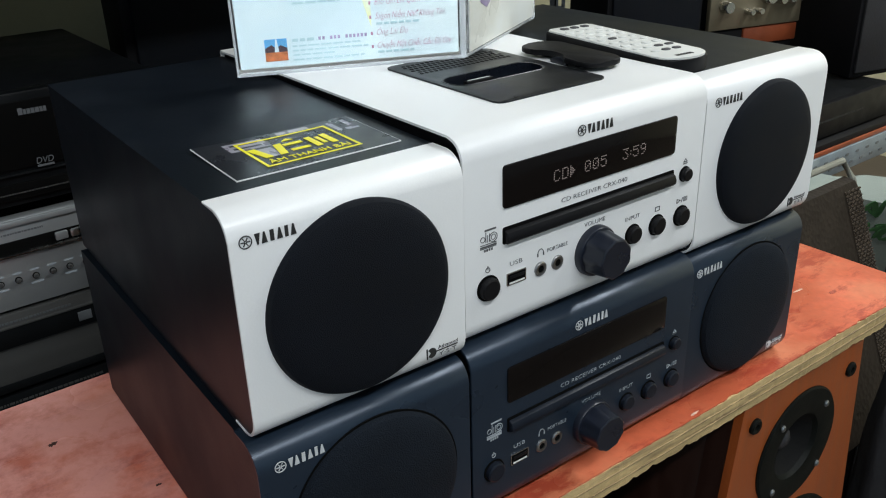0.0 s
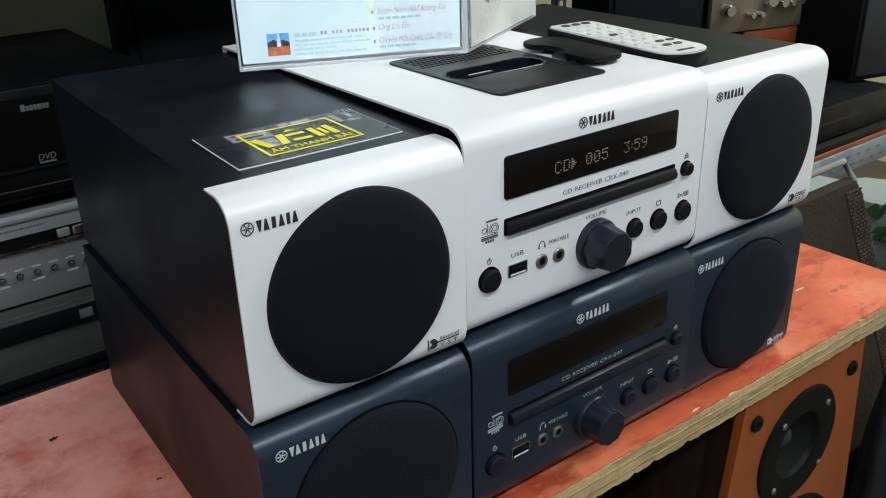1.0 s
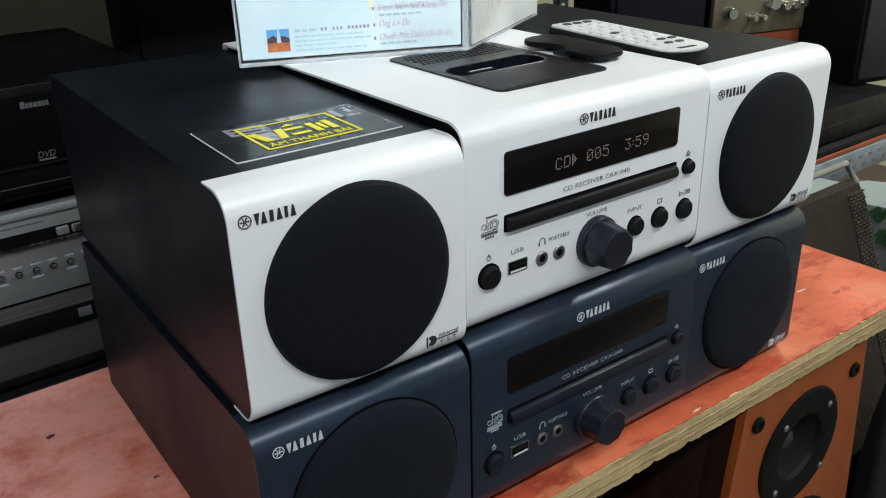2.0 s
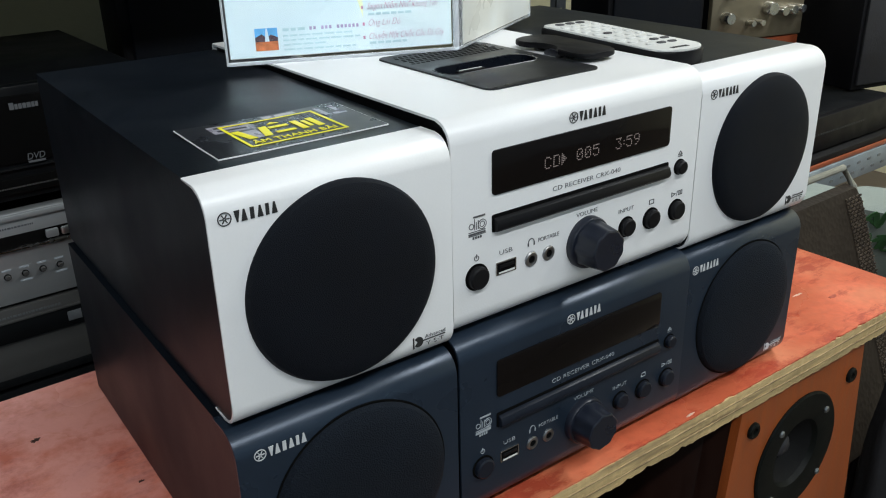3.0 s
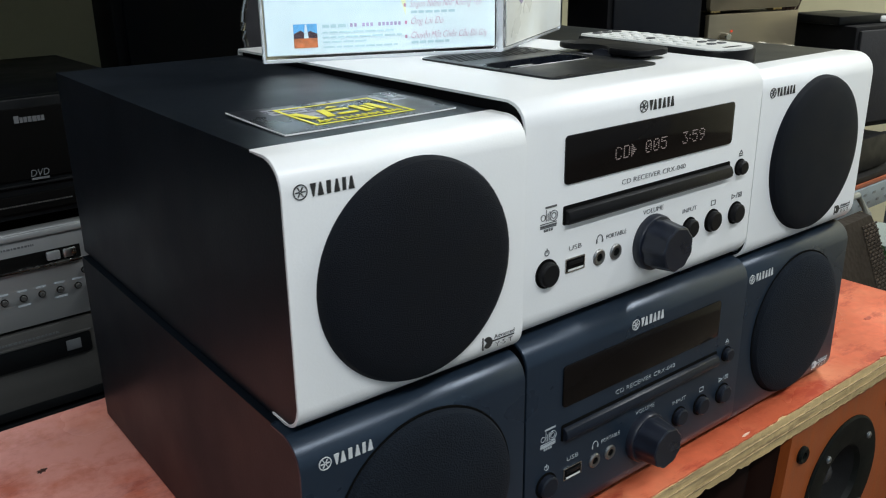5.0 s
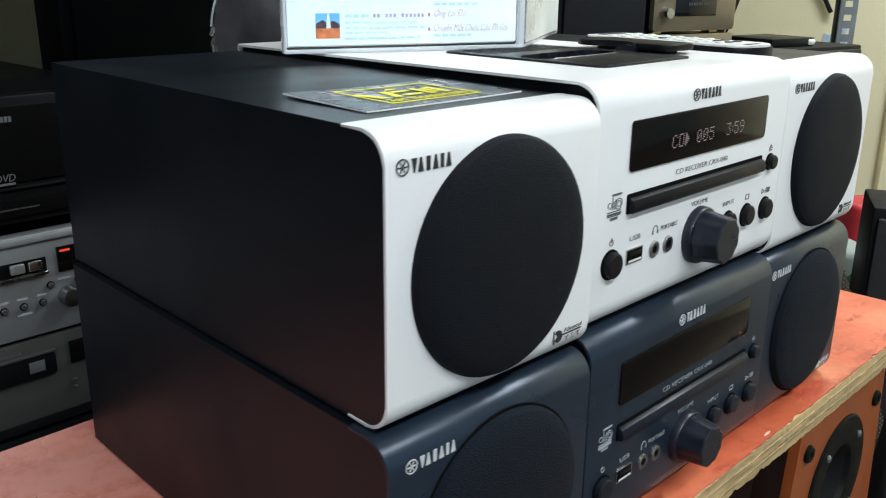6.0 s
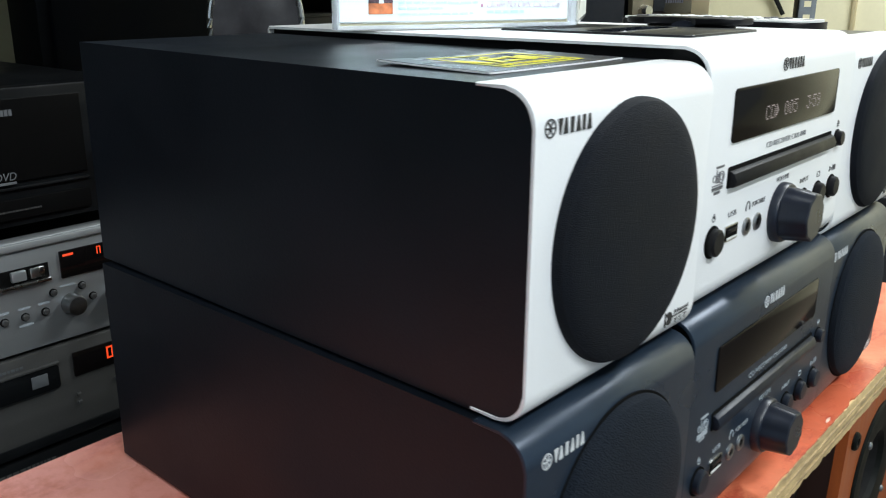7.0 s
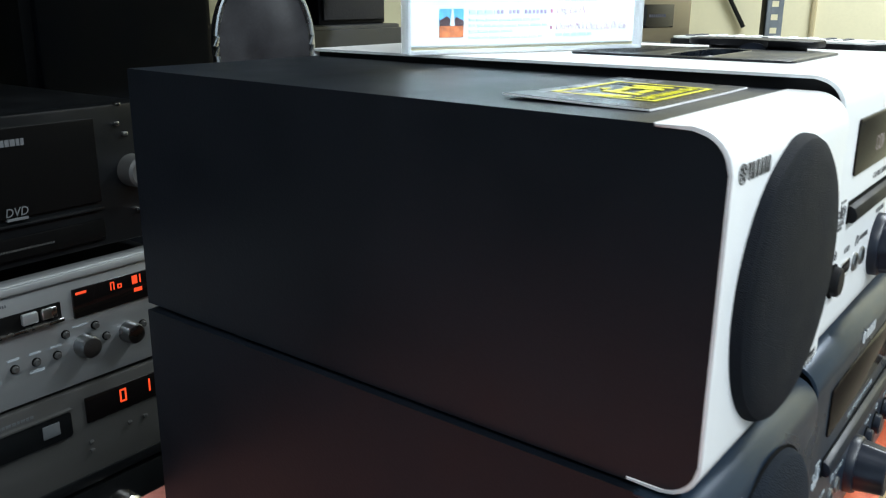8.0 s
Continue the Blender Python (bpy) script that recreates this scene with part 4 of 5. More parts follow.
# ---- the red board and what carries it ----
def red_board():
    e = thing("board", "worn red painted plywood board with raw edge", "board", kind="structure")
    z1, t, y0, y1, x0, x1 = 0.55, 0.024, -0.027, 0.338, -0.33, 0.683
    rnd = random.Random(7)
    # the core, with a ragged lower edge
    n = 240

    def edge(x):
        return 0.0105 - 0.0175 * (x - 0.2) if x > -0.1 else 0.0158

    bm = bmesh.new()
    rows = []
    for i in range(n + 1):
        x = x0 + (x1 - x0) * i / n
        rag = rnd.uniform(-0.0004, 0.0006) + (0.0022 if rnd.random() < 0.05 else 0.0)
        wob = rnd.uniform(-0.0004, 0.0004) + edge(x)
        rows.append([bm.verts.new(p) for p in ((x, y0 + wob, z1 - 0.0012), (x, y0 - 0.0008 + wob, z1 - t * 0.45), (x, y0 + wob, z1 - t + rag), (x, y1, z1 - t), (x, y1, z1 - 0.0012))])
    for a, b in zip(rows, rows[1:]):
        for k in range(5):
            bm.faces.new((a[k], b[k], b[(k + 1) % 5], a[(k + 1) % 5]))
    bm.faces.new(rows[0])
    bm.faces.new(rows[-1][::-1])
    part("plywood_core", bm, M_PLY, e, "raw pale plywood edge", smooth=False)
    # the dark glue lines between the plies
    for depth in (0.0078, 0.0158):
        bm, line = bmesh.new(), []
        for i in range(n + 1):
            x = x0 + (x1 - x0) * i / n
            z = z1 - depth + 0.0008 * noise.noise((x * 9, depth * 500, 3.0))
            thick = 0.0005 + 0.0005 * noise.noise((x * 30, depth * 900, 0.0))
            y = y0 + edge(x) - 0.0014
            line.append([bm.verts.new(p) for p in ((x, y, z + thick), (x, y, z - thick), (x, y + 0.003, z - thick), (x, y + 0.003, z + thick))])
        for a, b in zip(line, line[1:]):
            for k in range(4):
                bm.faces.new((a[k], b[k], b[(k + 1) % 4], a[(k + 1) % 4]))
        part("glue_line", bm, M_GLUE, e, smooth=False)
    # the painted skin, with a nibbled front edge
    bm = bmesh.new()
    a, b = [], []
    for i in range(n + 1):
        x = x0 + (x1 - x0) * i / n
        nib = abs(rnd.gauss(0, 0.0003)) + (0.0016 if rnd.random() < 0.04 else 0) + edge(x)
        a.append((bm.verts.new((x, y0 + nib, z1)), bm.verts.new((x, y0 + nib, z1 - 0.0014))))
        b.append((bm.verts.new((x, y1, z1)), bm.verts.new((x, y1, z1 - 0.0014))))
    for i in range(n):
        bm.faces.new((a[i][0], a[i + 1][0], b[i + 1][0], b[i][0]))
        bm.faces.new((a[i][1], a[i][0], b[i][0], b[i][1])) if i == 0 else None
        bm.faces.new((a[i][1], a[i + 1][1], a[i + 1][0], a[i][0]))
        bm.faces.new((b[i][0], b[i + 1][0], b[i + 1][1], b[i][1]))
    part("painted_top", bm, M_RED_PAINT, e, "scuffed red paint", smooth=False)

    def blot(cx, cy, rx, ry, material, name, seed):
        r2 = random.Random(seed)
        pts = []
        for k in range(26):
            q = 2 * math.pi * k / 26
            s = 0.8 + 0.16 * math.sin(2 * q + seed) + r2.uniform(-0.30, 0.22)
            pts.append((cx + rx * s * math.cos(q), cy + ry * s * math.sin(q)))
        part(name, prism(pts, "z", z1 - 0.0004, z1 + 0.00025), material, e, smooth=False)
    blot(-0.047, 0.266, 0.0036, 0.0034, M_KNOT, "knot", 1)
    blot(-0.002, 0.170, 0.0020, 0.0016, M_KNOT, "knot", 2)
    blot(0.585, 0.045, 0.0080, 0.0016, M_CHIP, "chip", 3)
    blot(0.573, 0.066, 0.0075, 0.0016, M_CHIP, "chip", 4)
    blot(0.606, 0.022, 0.0080, 0.0022, M_STAIN, "stain", 5)
    blot(0.348, -0.0155, 0.0060, 0.0012, M_CHIP, "chip", 6)
    blot(0.655, -0.018, 0.0050, 0.0030, M_CHIP, "chip", 9)


def wood_speaker():
    """A floor-standing speaker whose front widens downwards; its top carries the board."""
    e = thing("floor_speaker", "orange cherry-veneer floor speaker with its round drivers bare", "speaker", 0.5125, -0.0150, 0.0)
    top, hw0, hw1 = 0.5258, 0.093, 0.152
    mid = 0.368
    hwm = hw1 + (hw0 - hw1) * mid / top
    part("upper_baffle", plate_with_hole([(-hwm, mid), (hwm, mid), (hw0, top), (-hw0, top)], 0, 0.4370, 0.0525, 0.0, 0.008), M_WOOD, e, "orange cherry-veneer baffle")
    part("lower_baffle", plate_with_hole([(-hw1, 0.0), (hw1, 0.0), (hwm, mid), (-hwm, mid)], 0, 0.2700, 0.0800, 0.0, 0.008), M_WOOD, e, "orange cherry-veneer baffle")
    # Cabinet and sides carry the under-board shade in their colour.
    part("cabinet", prism([(-hw1 + 0.001, 0.0), (hw1 - 0.001, 0.0), (hw0 - 0.001, top), (-hw0 + 0.001, top)], "y", 0.0300, 0.26, 0.003), M_WOOD_SHADED, e, "cherry-veneer cabinet with its shade put into the colour")
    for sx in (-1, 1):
        part("side_panel", prism([(sx * hw1, 0.0), (sx * hw0, top), (sx * (hw0 - 0.012), top), (sx * (hw1 - 0.012), 0.0)], "y", 0.0082, 0.0298), M_WOOD_SHADED, e, "cherry-veneer side with shade put into the colour")
    for x, z in ((-0.0755, 0.4955), (0.0775, 0.4885)):
        part("grille_peg", lathe([(0.0028, 0.0008), (0.0030, -0.0030), (0.0060, -0.0034), (0.0074, -0.0020), (0.0076, 0.001)], x, z, 0, 24), M_RUBBER, e, "black rubber grille socket")

    def driver(z, r, name, dome):
        d = new(name)
        d.parent = e
        d.location = (0, -0.0006 * U, z * U)
        tagged(d, "round black driver with four screws")
        part("flange", lathe([(r * 0.52, 0.0040), (r * 0.56, -0.0004), (r * 0.66, -0.0018), (r * 0.85, -0.0022), (r * 0.97, -0.0018), (r, -0.0004), (r, 0.0008)], 0, 0, 0, 56), M_RUBBER, d)
        part("cone", lathe([(0, 0.0220), (r * 0.20, 0.0220), (r * 0.24, 0.0190), (r * 0.40, 0.0110), (r * 0.52, 0.0038)], 0, 0, 0, 48), M_CONE, d)
        part("dust_dome", lathe([(0, 0.0090), (r * 0.10, 0.0098), (r * 0.17, 0.0130), (r * 0.20, 0.0215)], 0, 0, 0, 28), M_DUST, d)
        for sx, sz in ((0.62, 0.52), (-0.54, 0.60), (0.66, -0.63), (-0.56, -0.56)):
            part("screw", lathe([(0, -0.0044), (0.0022, -0.0041), (0.0033, -0.0030), (0.0034, -0.001)], r * sx, r * sz, 0, 14), M_SCREW, d, "dull metal screw")
    driver(0.4370, 0.0610, "tweeter", True)
    driver(0.2700, 0.0980, "woofer", False)


def under_board_bulk():
    # Added bulk for an unclear dark thing; it shades the wood speaker's side.
    e = thing("floor_speaker", "plain black speaker-shaped bulk added under the red board for shade", "speaker", 0.03, 0.055, 0.0)
    part("cabinet", box(0, 0.30, 0.0, 0.26, 0.0, 0.5258, 0.003), M_DARKCAB, e)
    part("grille", box(0.010, 0.290, -0.010, 0.001, 0.02, 0.505, 0.003), M_BLACKCLOTH, e, "black cloth grille")


room()
under_board_bulk()
for lx, ly, lz, ln, turn, watts in TUBES:
    ceiling_tube(lx, ly, lz, ln, turn)
red_board()
wood_speaker()
ON_BOARD = "blue-grey bookshelf speaker with round cloth grille on the red board"
STACKED = "white-fronted bookshelf speaker with round black grille, stacked on another"
speaker(0.0035, -0.0008, 0.5515, -1.5, 0.1340, 0.1252, "blue", ON_BOARD, 0.0015, 0.0690, 0.0125, lean=0.25)
speaker(0.3425, -0.0045, 0.5515, -0.8, 0.1365, 0.1252, "blue", ON_BOARD, 0.0015, 0.0715, 0.0090)
speaker(0.0072, 0.0030, 0.6781, -1.5, 0.1318, 0.1242, "white", STACKED, 0.0014, 0.0661, 0.0083, lean=0.38, low=0.0008)
speaker(0.3440, -0.0018, 0.6773, -1.0, 0.1395, 0.1252, "white", STACKED, 0.0006, 0.0712, 0.0118)
receiver(0.1402, -0.0035, 0.5551, -1.0, "blue", "blue-grey mini CD receiver, switched off, on the red board", False, 0.0051, False)
receiver(0.1405, 0.0010, 0.6830, -1.0, "white", "white mini CD receiver with lit display on a blue-grey one", True, 0.0030, True)
dock_cover()
remote_control()
business_card()
disc_case()


# ---- the stack of players behind, on a low black cabinet ----
STACK_Y = 0.485


def low_cabinet():
    e = thing("low_cabinet", "low black laminate cabinet carrying stacked players", "cabinet")
    part("carcass", box(-0.62, 0.62, 0.42, 1.20, 0.0, 0.385, 0.003), M_DARKCAB, e)
    part("top_panel", box(-0.64, 0.64, 0.40, 1.22, 0.3852, 0.400, 0.002), M_DARKCAB, e)


def player(name, label, z0, z1, x1, face, depth=0.30):
    e = thing(name, label, "hi-fi component", 0, STACK_Y, 0, group="players stacked on the low cabinet")
    x0 = x1 - 0.42
    part("case", box(x0 + 0.004, x1 - 0.004, 0.014, depth, z0 + 0.004, z1 - 0.001, 0.002), M_BLACKFACE, e, "black sheet steel case")
    part("fascia", box(x0, x1, 0.0, 0.0145, z0 + 0.003, z1, 0.0022), face, e)
    for fx in (x0 + 0.05, x1 - 0.05):
        for fy in (0.04, depth - 0.05):
            part("foot", box(fx - 0.015, fx + 0.015, fy - 0.015, fy + 0.015, z0, z0 + 0.0045), M_RUBBER, e)
    return e


def bars_row(x0, x1, z0, z1, material, parent, name, seed, y=-0.0004):
    rnd = random.Random(seed)
    bm, x = None, x0
    while x < x1:
        w = rnd.uniform(0.35, 1.2) * (z1 - z0) * 1.6
        bm = box(x, min(x + w, x1), y, 0.0005, z0, z1, bm=bm)
        x += w + (z1 - z0) * 0.45
    part(name, bm, material, parent, smooth=False)


def seven_seg(ch, x, z, s, y=-0.0016, bm=None):
    on = {"0": "abcdef", "1": "bc", "n": "abcef", "o": "cdeg", "-": "g"}[ch]
    w, t = s * 0.55, s * 0.13
    segs = {"a": (0, w, s - t, s), "d": (0, w, 0, t), "g": (0, w, s / 2 - t / 2, s / 2 + t / 2), "f": (0, t, s / 2, s), "e": (0, t, 0, s / 2), "b": (w - t, w, s / 2, s), "c": (w - t, w, 0, s / 2)}
    for k in on:
        a = segs[k]
        bm = box(x + a[0], x + a[1], y, 0.0, z + a[2], z + a[3], bm=bm)
    return bm


def stack_of_players():
    # the lowest, mostly hidden
    e = player("amplifier", "black amplifier at the bottom of the stack", 0.400, 0.4755, 0.135, M_BLACKFACE)
    bars_row(-0.16, 0.045, 0.4655, 0.4680, M_GREYFACE, e, "print_bars", 5)
    part("knob", lathe([(0, -0.016), (0.013, -0.016), (0.0145, -0.014), (0.015, 0.0)], 0.088, 0.4480, 0, 28), M_CHROME, e, "bright metal knob")
    # dark grey disc player
    e = player("disc_player", "dark grey disc player with orange display and wide tray", 0.4755, 0.5600, 0.140, M_GREYFACE)
    part("tray_front", prism(round_rect(-0.060, 0.5365, 0.232, 0.0195, 0.002), "y", -0.0030, 0.001, 0.0006), M_BLACKFACE, e, "dark brown-black tray front")
    part("tray_ridge", box(-0.300, 0.057, -0.0040, 0.001, 0.5470, 0.5482), M_GREYFACE, e)
    part("disc_mark", box(0.0335, 0.0465, -0.0036, 0.0, 0.5320, 0.5420, 0.0004), M_DIM_INK, e, "small blue-grey label")
    bars_row(-0.100, 0.030, 0.5505, 0.5525, M_DIM_INK, e, "print_bars", 6)
    part("display_window", box(0.0690, 0.1320, -0.0012, 0.001, 0.5300, 0.5505, 0.0005), M_GLASS_BLACK, e, "black display window")
    part("display_digits", seven_seg("1", 0.1190, 0.5365, 0.0105, bm=seven_seg("0", 0.0975, 0.5365, 0.0105)), M_ORANGE_DIGIT, e, "lit orange digits")
    for x, z in ((0.0705, 0.5140), (0.0705, 0.5070), (0.104, 0.5165), (0.118, 0.5165)):
        part("button", box(x - 0.0018, x + 0.0018, -0.0022, 0.001, z - 0.0014, z + 0.0014, 0.0005), M_GREYFACE, e)
    part("lower_step", box(-0.26, 0.138, -0.0015, 0.001, 0.4800, 0.4885, 0.0005), M_BLACKFACE, e)
    # silver-grey disc player
    e = player("disc_player", "dull silver disc player with orange display and metal knobs", 0.5600, 0.6510, 0.150, M_SILVER)
    part("fascia_brow", box(-0.268, 0.1485, -0.0030, 0.001, 0.6440, 0.6500, 0.0015), M_SILVER, e)
    part("slot", box(-0.200, 0.0600, -0.0006, 0.001, 0.6180, 0.6300, 0.0004), M_HOLE, e, "black slot")
    part("slot_lip", box(-0.200, 0.0600, -0.0042, 0.001, 0.6160, 0.6186, 0.0006), M_CHROME, e, "bright metal lip")
    for x, m in ((0.0500, M_CHROME), (0.0360, M_SILVER)):
        part("slot_key", box(x - 0.0055, x + 0.0060, -0.0035, 0.001, 0.6205, 0.6285, 0.0012), m, e)
    bars_row(-0.070, 0.022, 0.6365, 0.6382, M_DIM_INK, e, "print_bars", 7)
    part("display_window", box(0.0690, 0.1380, -0.0012, 0.001, 0.6140, 0.6360, 0.0006), M_GLASS_BLACK, e, "black display window")
    bm = box(0.0715, 0.0800, -0.0016, 0, 0.6315, 0.6333)
    part("display_digits", seven_seg("o", 0.1055, 0.6275, 0.0062, bm=seven_seg("n", 0.0995, 0.6275, 0.0062, bm=bm)), M_ORANGE_DIGIT, e, "lit orange characters")
    bm = box(0.1180, 0.1225, -0.0016, 0, 0.6275, 0.6340)
    box(0.1245, 0.1255, -0.0016, 0, 0.6275, 0.6340, bm=bm)
    box(0.1190, 0.1260, -0.0016, 0, 0.6210, 0.6240, bm=bm)
    part("display_digits", bm, M_ORANGE_DIGIT, e)
    def small_button(x, z):
        part("button_rim", ring_flat(x, z, 0.0024, 0.0033, -0.0008, 0.001, 16), M_HOLE, e)
        part("button", lathe([(0, -0.0034), (0.0019, -0.0033), (0.0025, -0.0022), (0.0025, 0.001)], x, z, 0, 16), M_GREYFACE, e, "small grey button")

    for k in range(9):
        x = 0.0530 - 0.0156 * k
        small_button(x, 0.5912)
        part("print_bar", box(x - 0.0042, x + 0.0042, -0.0003, 0.0004, 0.5970, 0.5988), M_BLUE_INK, e, smooth=False)
        if k % 2:
            part("print_bar", box(x - 0.0055, x + 0.0055, -0.0003, 0.0004, 0.5836, 0.5854), M_BLUE_INK, e, smooth=False)
    for x, z in ((0.0610, 0.6045), (0.0845, 0.6045), (0.0925, 0.5935), (0.1240, 0.5935)):
        small_button(x, z)
    part("print_bar", box(0.0670, 0.0790, -0.0003, 0.0004, 0.6070, 0.6084), M_BLUE_INK, e, smooth=False)
    for x, z, r in ((0.0745, 0.5920, 0.0088), (0.1115, 0.5910, 0.0085)):
        part("knob", lathe([(0, -0.0112), (r * 0.55, -0.0114), (r * 0.84, -0.0108), (r * 0.94, -0.0092), (r, 0.0)], x, z, 0, 28), M_KNOB, e, "turned dark metal knob")
    # black video disc player on top
    e = player("video_disc_player", "glossy black video disc player with side knob", 0.6590, 0.7640, 0.155, M_BLACKFACE)
    part("glass_front", box(-0.260, 0.1000, -0.0025, 0.001, 0.6960, 0.7560, 0.0008), M_FRONT_GLASS, e, "glossy black front window")
    part("lower_tray", box(-0.260, 0.1000, -0.0030, 0.001, 0.6680, 0.6830, 0.0008), M_FRONT_GLASS, e)
    part("seam", box(-0.262, 0.1010, -0.0030, 0.001, 0.6902, 0.6920, 0.0004), M_BLACKFACE, e)
    lettering("DVD", 0.0084, M_DIM_INK, e, front(0.0295, 0.6975, -0.0028), width=0.0155, shear=0.2, thin=0.0)
    part("format_bar", box(0.0300, 0.0445, -0.0030, 0, 0.6945, 0.6962), M_DIM_INK, e, smooth=False)
    bm, x = None, 0.0240
    for w in (0.0045, 0.0030, 0.0035, 0.0035, 0.0040, 0.0030, 0.0030):
        bm = box(x, x + w - 0.0006, -0.0030, 0.0, 0.7440, 0.7500 if w > 0.004 else 0.7485, bm=bm)
        x += w
    part("wordmark_blocks", bm, M_DIM_INK, e, smooth=False)
    bars_row(-0.05, 0.060, 0.6740, 0.6752, M_GREYFACE, e, "print_bars", 9, y=-0.0034)
    part("knob", lathe([(0, -0.0160), (0.0100, -0.0160), (0.0118, -0.0140), (0.0122, 0.0)], 0.1280, 0.7145, 0, 32), M_GREYFACE, e, "dark metal knob")
    for x, z in ((0.1180, 0.7500), (0.1245, 0.7420), (0.1300, 0.6840)):
        part("button", box(x - 0.002, x + 0.002, -0.0025, 0.001, z - 0.0014, z + 0.0014, 0.0005), M_CHROME, e)
    part("corner_glint", box(0.1195, 0.1235, -0.0010, 0.006, 0.7625, 0.7645, 0.0004), M_CHROME, e)


def black_tower():
    e = thing("tower_speaker", "tall plain black speaker cabinet behind the players", "speaker", 0.226, 0.80, 0.400)
    part("cabinet", box(0, 0.241, 0.0, 0.07, 0, 0.629, 0.004), M_DARKCAB, e)
    part("grille", box(0.012, 0.229, -0.010, 0.001, 0.05, 0.60, 0.004), M_GRILLE, e, "black cloth grille")


def media_cabinet():
    e = thing("media_cabinet", "dull black media cabinet beside the tower speaker", "cabinet", 0.43, 1.06, 0.0)
    part("carcass", box(0.24, 0.72, 0.0, 0.24, 0, 0.787, 0.004), M_MEDIA, e)
    part("door", box(0.244, 0.716, -0.012, -0.0004, 0.004, 0.780, 0.002), M_MEDIA, e)


def tall_box():
    e = thing("speaker_box", "dull brown-black speaker box on the media cabinet", "speaker", 0.95, 1.09, 0.7872)
    part("cabinet", box(0.0, 0.19, 0.0, 0.19, 0.0, 0.241, 0.004), M_DARKCAB, e)
    part("grille", box(0.008, 0.182, -0.006, -0.0004, 0.008, 0.235, 0.003), M_BLACKCLOTH, e)


def ring_speaker():
    """A round black speaker with a bright rim on a low black foot."""
    e = thing("round_speaker", "round black speaker with a bright chrome rim", "speaker", 0.321, 0.545, 0.400, rz=-28)
    part("foot", box(-0.045, 0.045, -0.01, 0.06, 0.0, 0.335, 0.006), M_PLASTIC, e)
    zc, a, b = 0.395, 0.045, 0.068
    rim = [(a * math.cos(2 * math.pi * k / 48), 0.0, zc + b * math.sin(2 * math.pi * k / 48)) for k in range(48)]
    part("rim", tube(rim, 0.0030, 10, closed=True), M_CHROME, e, "polished chrome rim")
    part("membrane", prism([(p[0] * 0.98, zc + (p[2] - zc) * 0.98) for p in rim], "y", 0.0, 0.030, 0.006), M_DUST, e, "dull grey-black membrane")


# ---- the steel rack to the side with more components ----
def slotted_bar(length, name, parent, m, w=0.040):
    """An angle iron with rows of slots, along x."""
    o = part(name, box(0, length, -0.002, 0.0, 0, w, 0.0004), M_STEEL, parent)
    o.matrix_local = m
    s = part("flange", box(0, length, 0.0, w * 0.9, w - 0.002, w, 0.0004), M_STEEL, o)
    bm = None
    n = int(length / 0.032)
    for i in range(n):
        for z in (w * 0.30, w * 0.68):
            bm = prism(round_rect(0.016 + i * 0.032 + (0.016 if z > w * 0.5 else 0), z, 0.010, 0.0046, 0.0022, 3), "y", -0.0026, -0.0018, bm=bm)
    part("slots", bm, M_POST, o, "dark bolt slots", smooth=False)
    return o


def slotted_post(px, py, top, k=1.0):
    """An upright with one row of slots right through it and a folded edge."""
    bm = box(px, px + 0.007 * k, py, py + 0.002, 0.0, top)
    box(px + 0.017 * k, px + 0.024 * k, py, py + 0.002, 0.0, top, bm=bm)
    for i in range(int(top / 0.032)):
        box(px + 0.006 * k, px + 0.018 * k, py, py + 0.002, i * 0.032, i * 0.032 + 0.018, bm=bm)
    box(px, px + 0.002, py, py + 0.014 * k, 0.0, top, bm=bm)
    return bm


def wall_post():
    e = thing("slotted_post", "tall perforated steel post standing near the cream wall", "post", 2.02, 0.575, 0.0, rz=-55)
    part("upright", slotted_post(-0.020, 0.0, 2.399, 1.7), M_POST, e, smooth=False)
    part("flange", box(-0.024, -0.020, -0.001, 0.030, 0.0, 2.399, 0.0006), M_RUBBER, e, "dark folded edge")
    e = thing("cable_cover", "thin tan cable cover running up the cream wall", "trim", 2.5985, 0.625, 0.0, kind="structure")
    part("strip", box(-0.012, 0.0012, -0.006, 0.006, 0.001, 2.398, 0.002), M_TAN, e)


def steel_rack():
    e = thing("steel_rack", "grey slotted-angle steel rack with a shelf", "rack", 0.94, 0.345, 0.0)
    slotted_bar(0.56, "front_rail", e, pose(0, 0, 0.437 * U))
    for px, py, top in ((0.503, 0.010, 0.4775), (0.020, 0.42, 1.60), (0.020, 0.010, 0.4775)):
        part("post", slotted_post(px, py, top), M_POST, e, "perforated steel post", smooth=False)
    part("shelf", box(0.0, 0.56, 0.006, 0.44, 0.4775, 0.494, 0.002), M_DARKCAB, e, "dark shelf board")
    part("shelf_edge", box(0.0, 0.56, 0.001, 0.0055, 0.4777, 0.4850, 0.001), M_ORANGE_BOARD, e, "orange painted shelf edge")


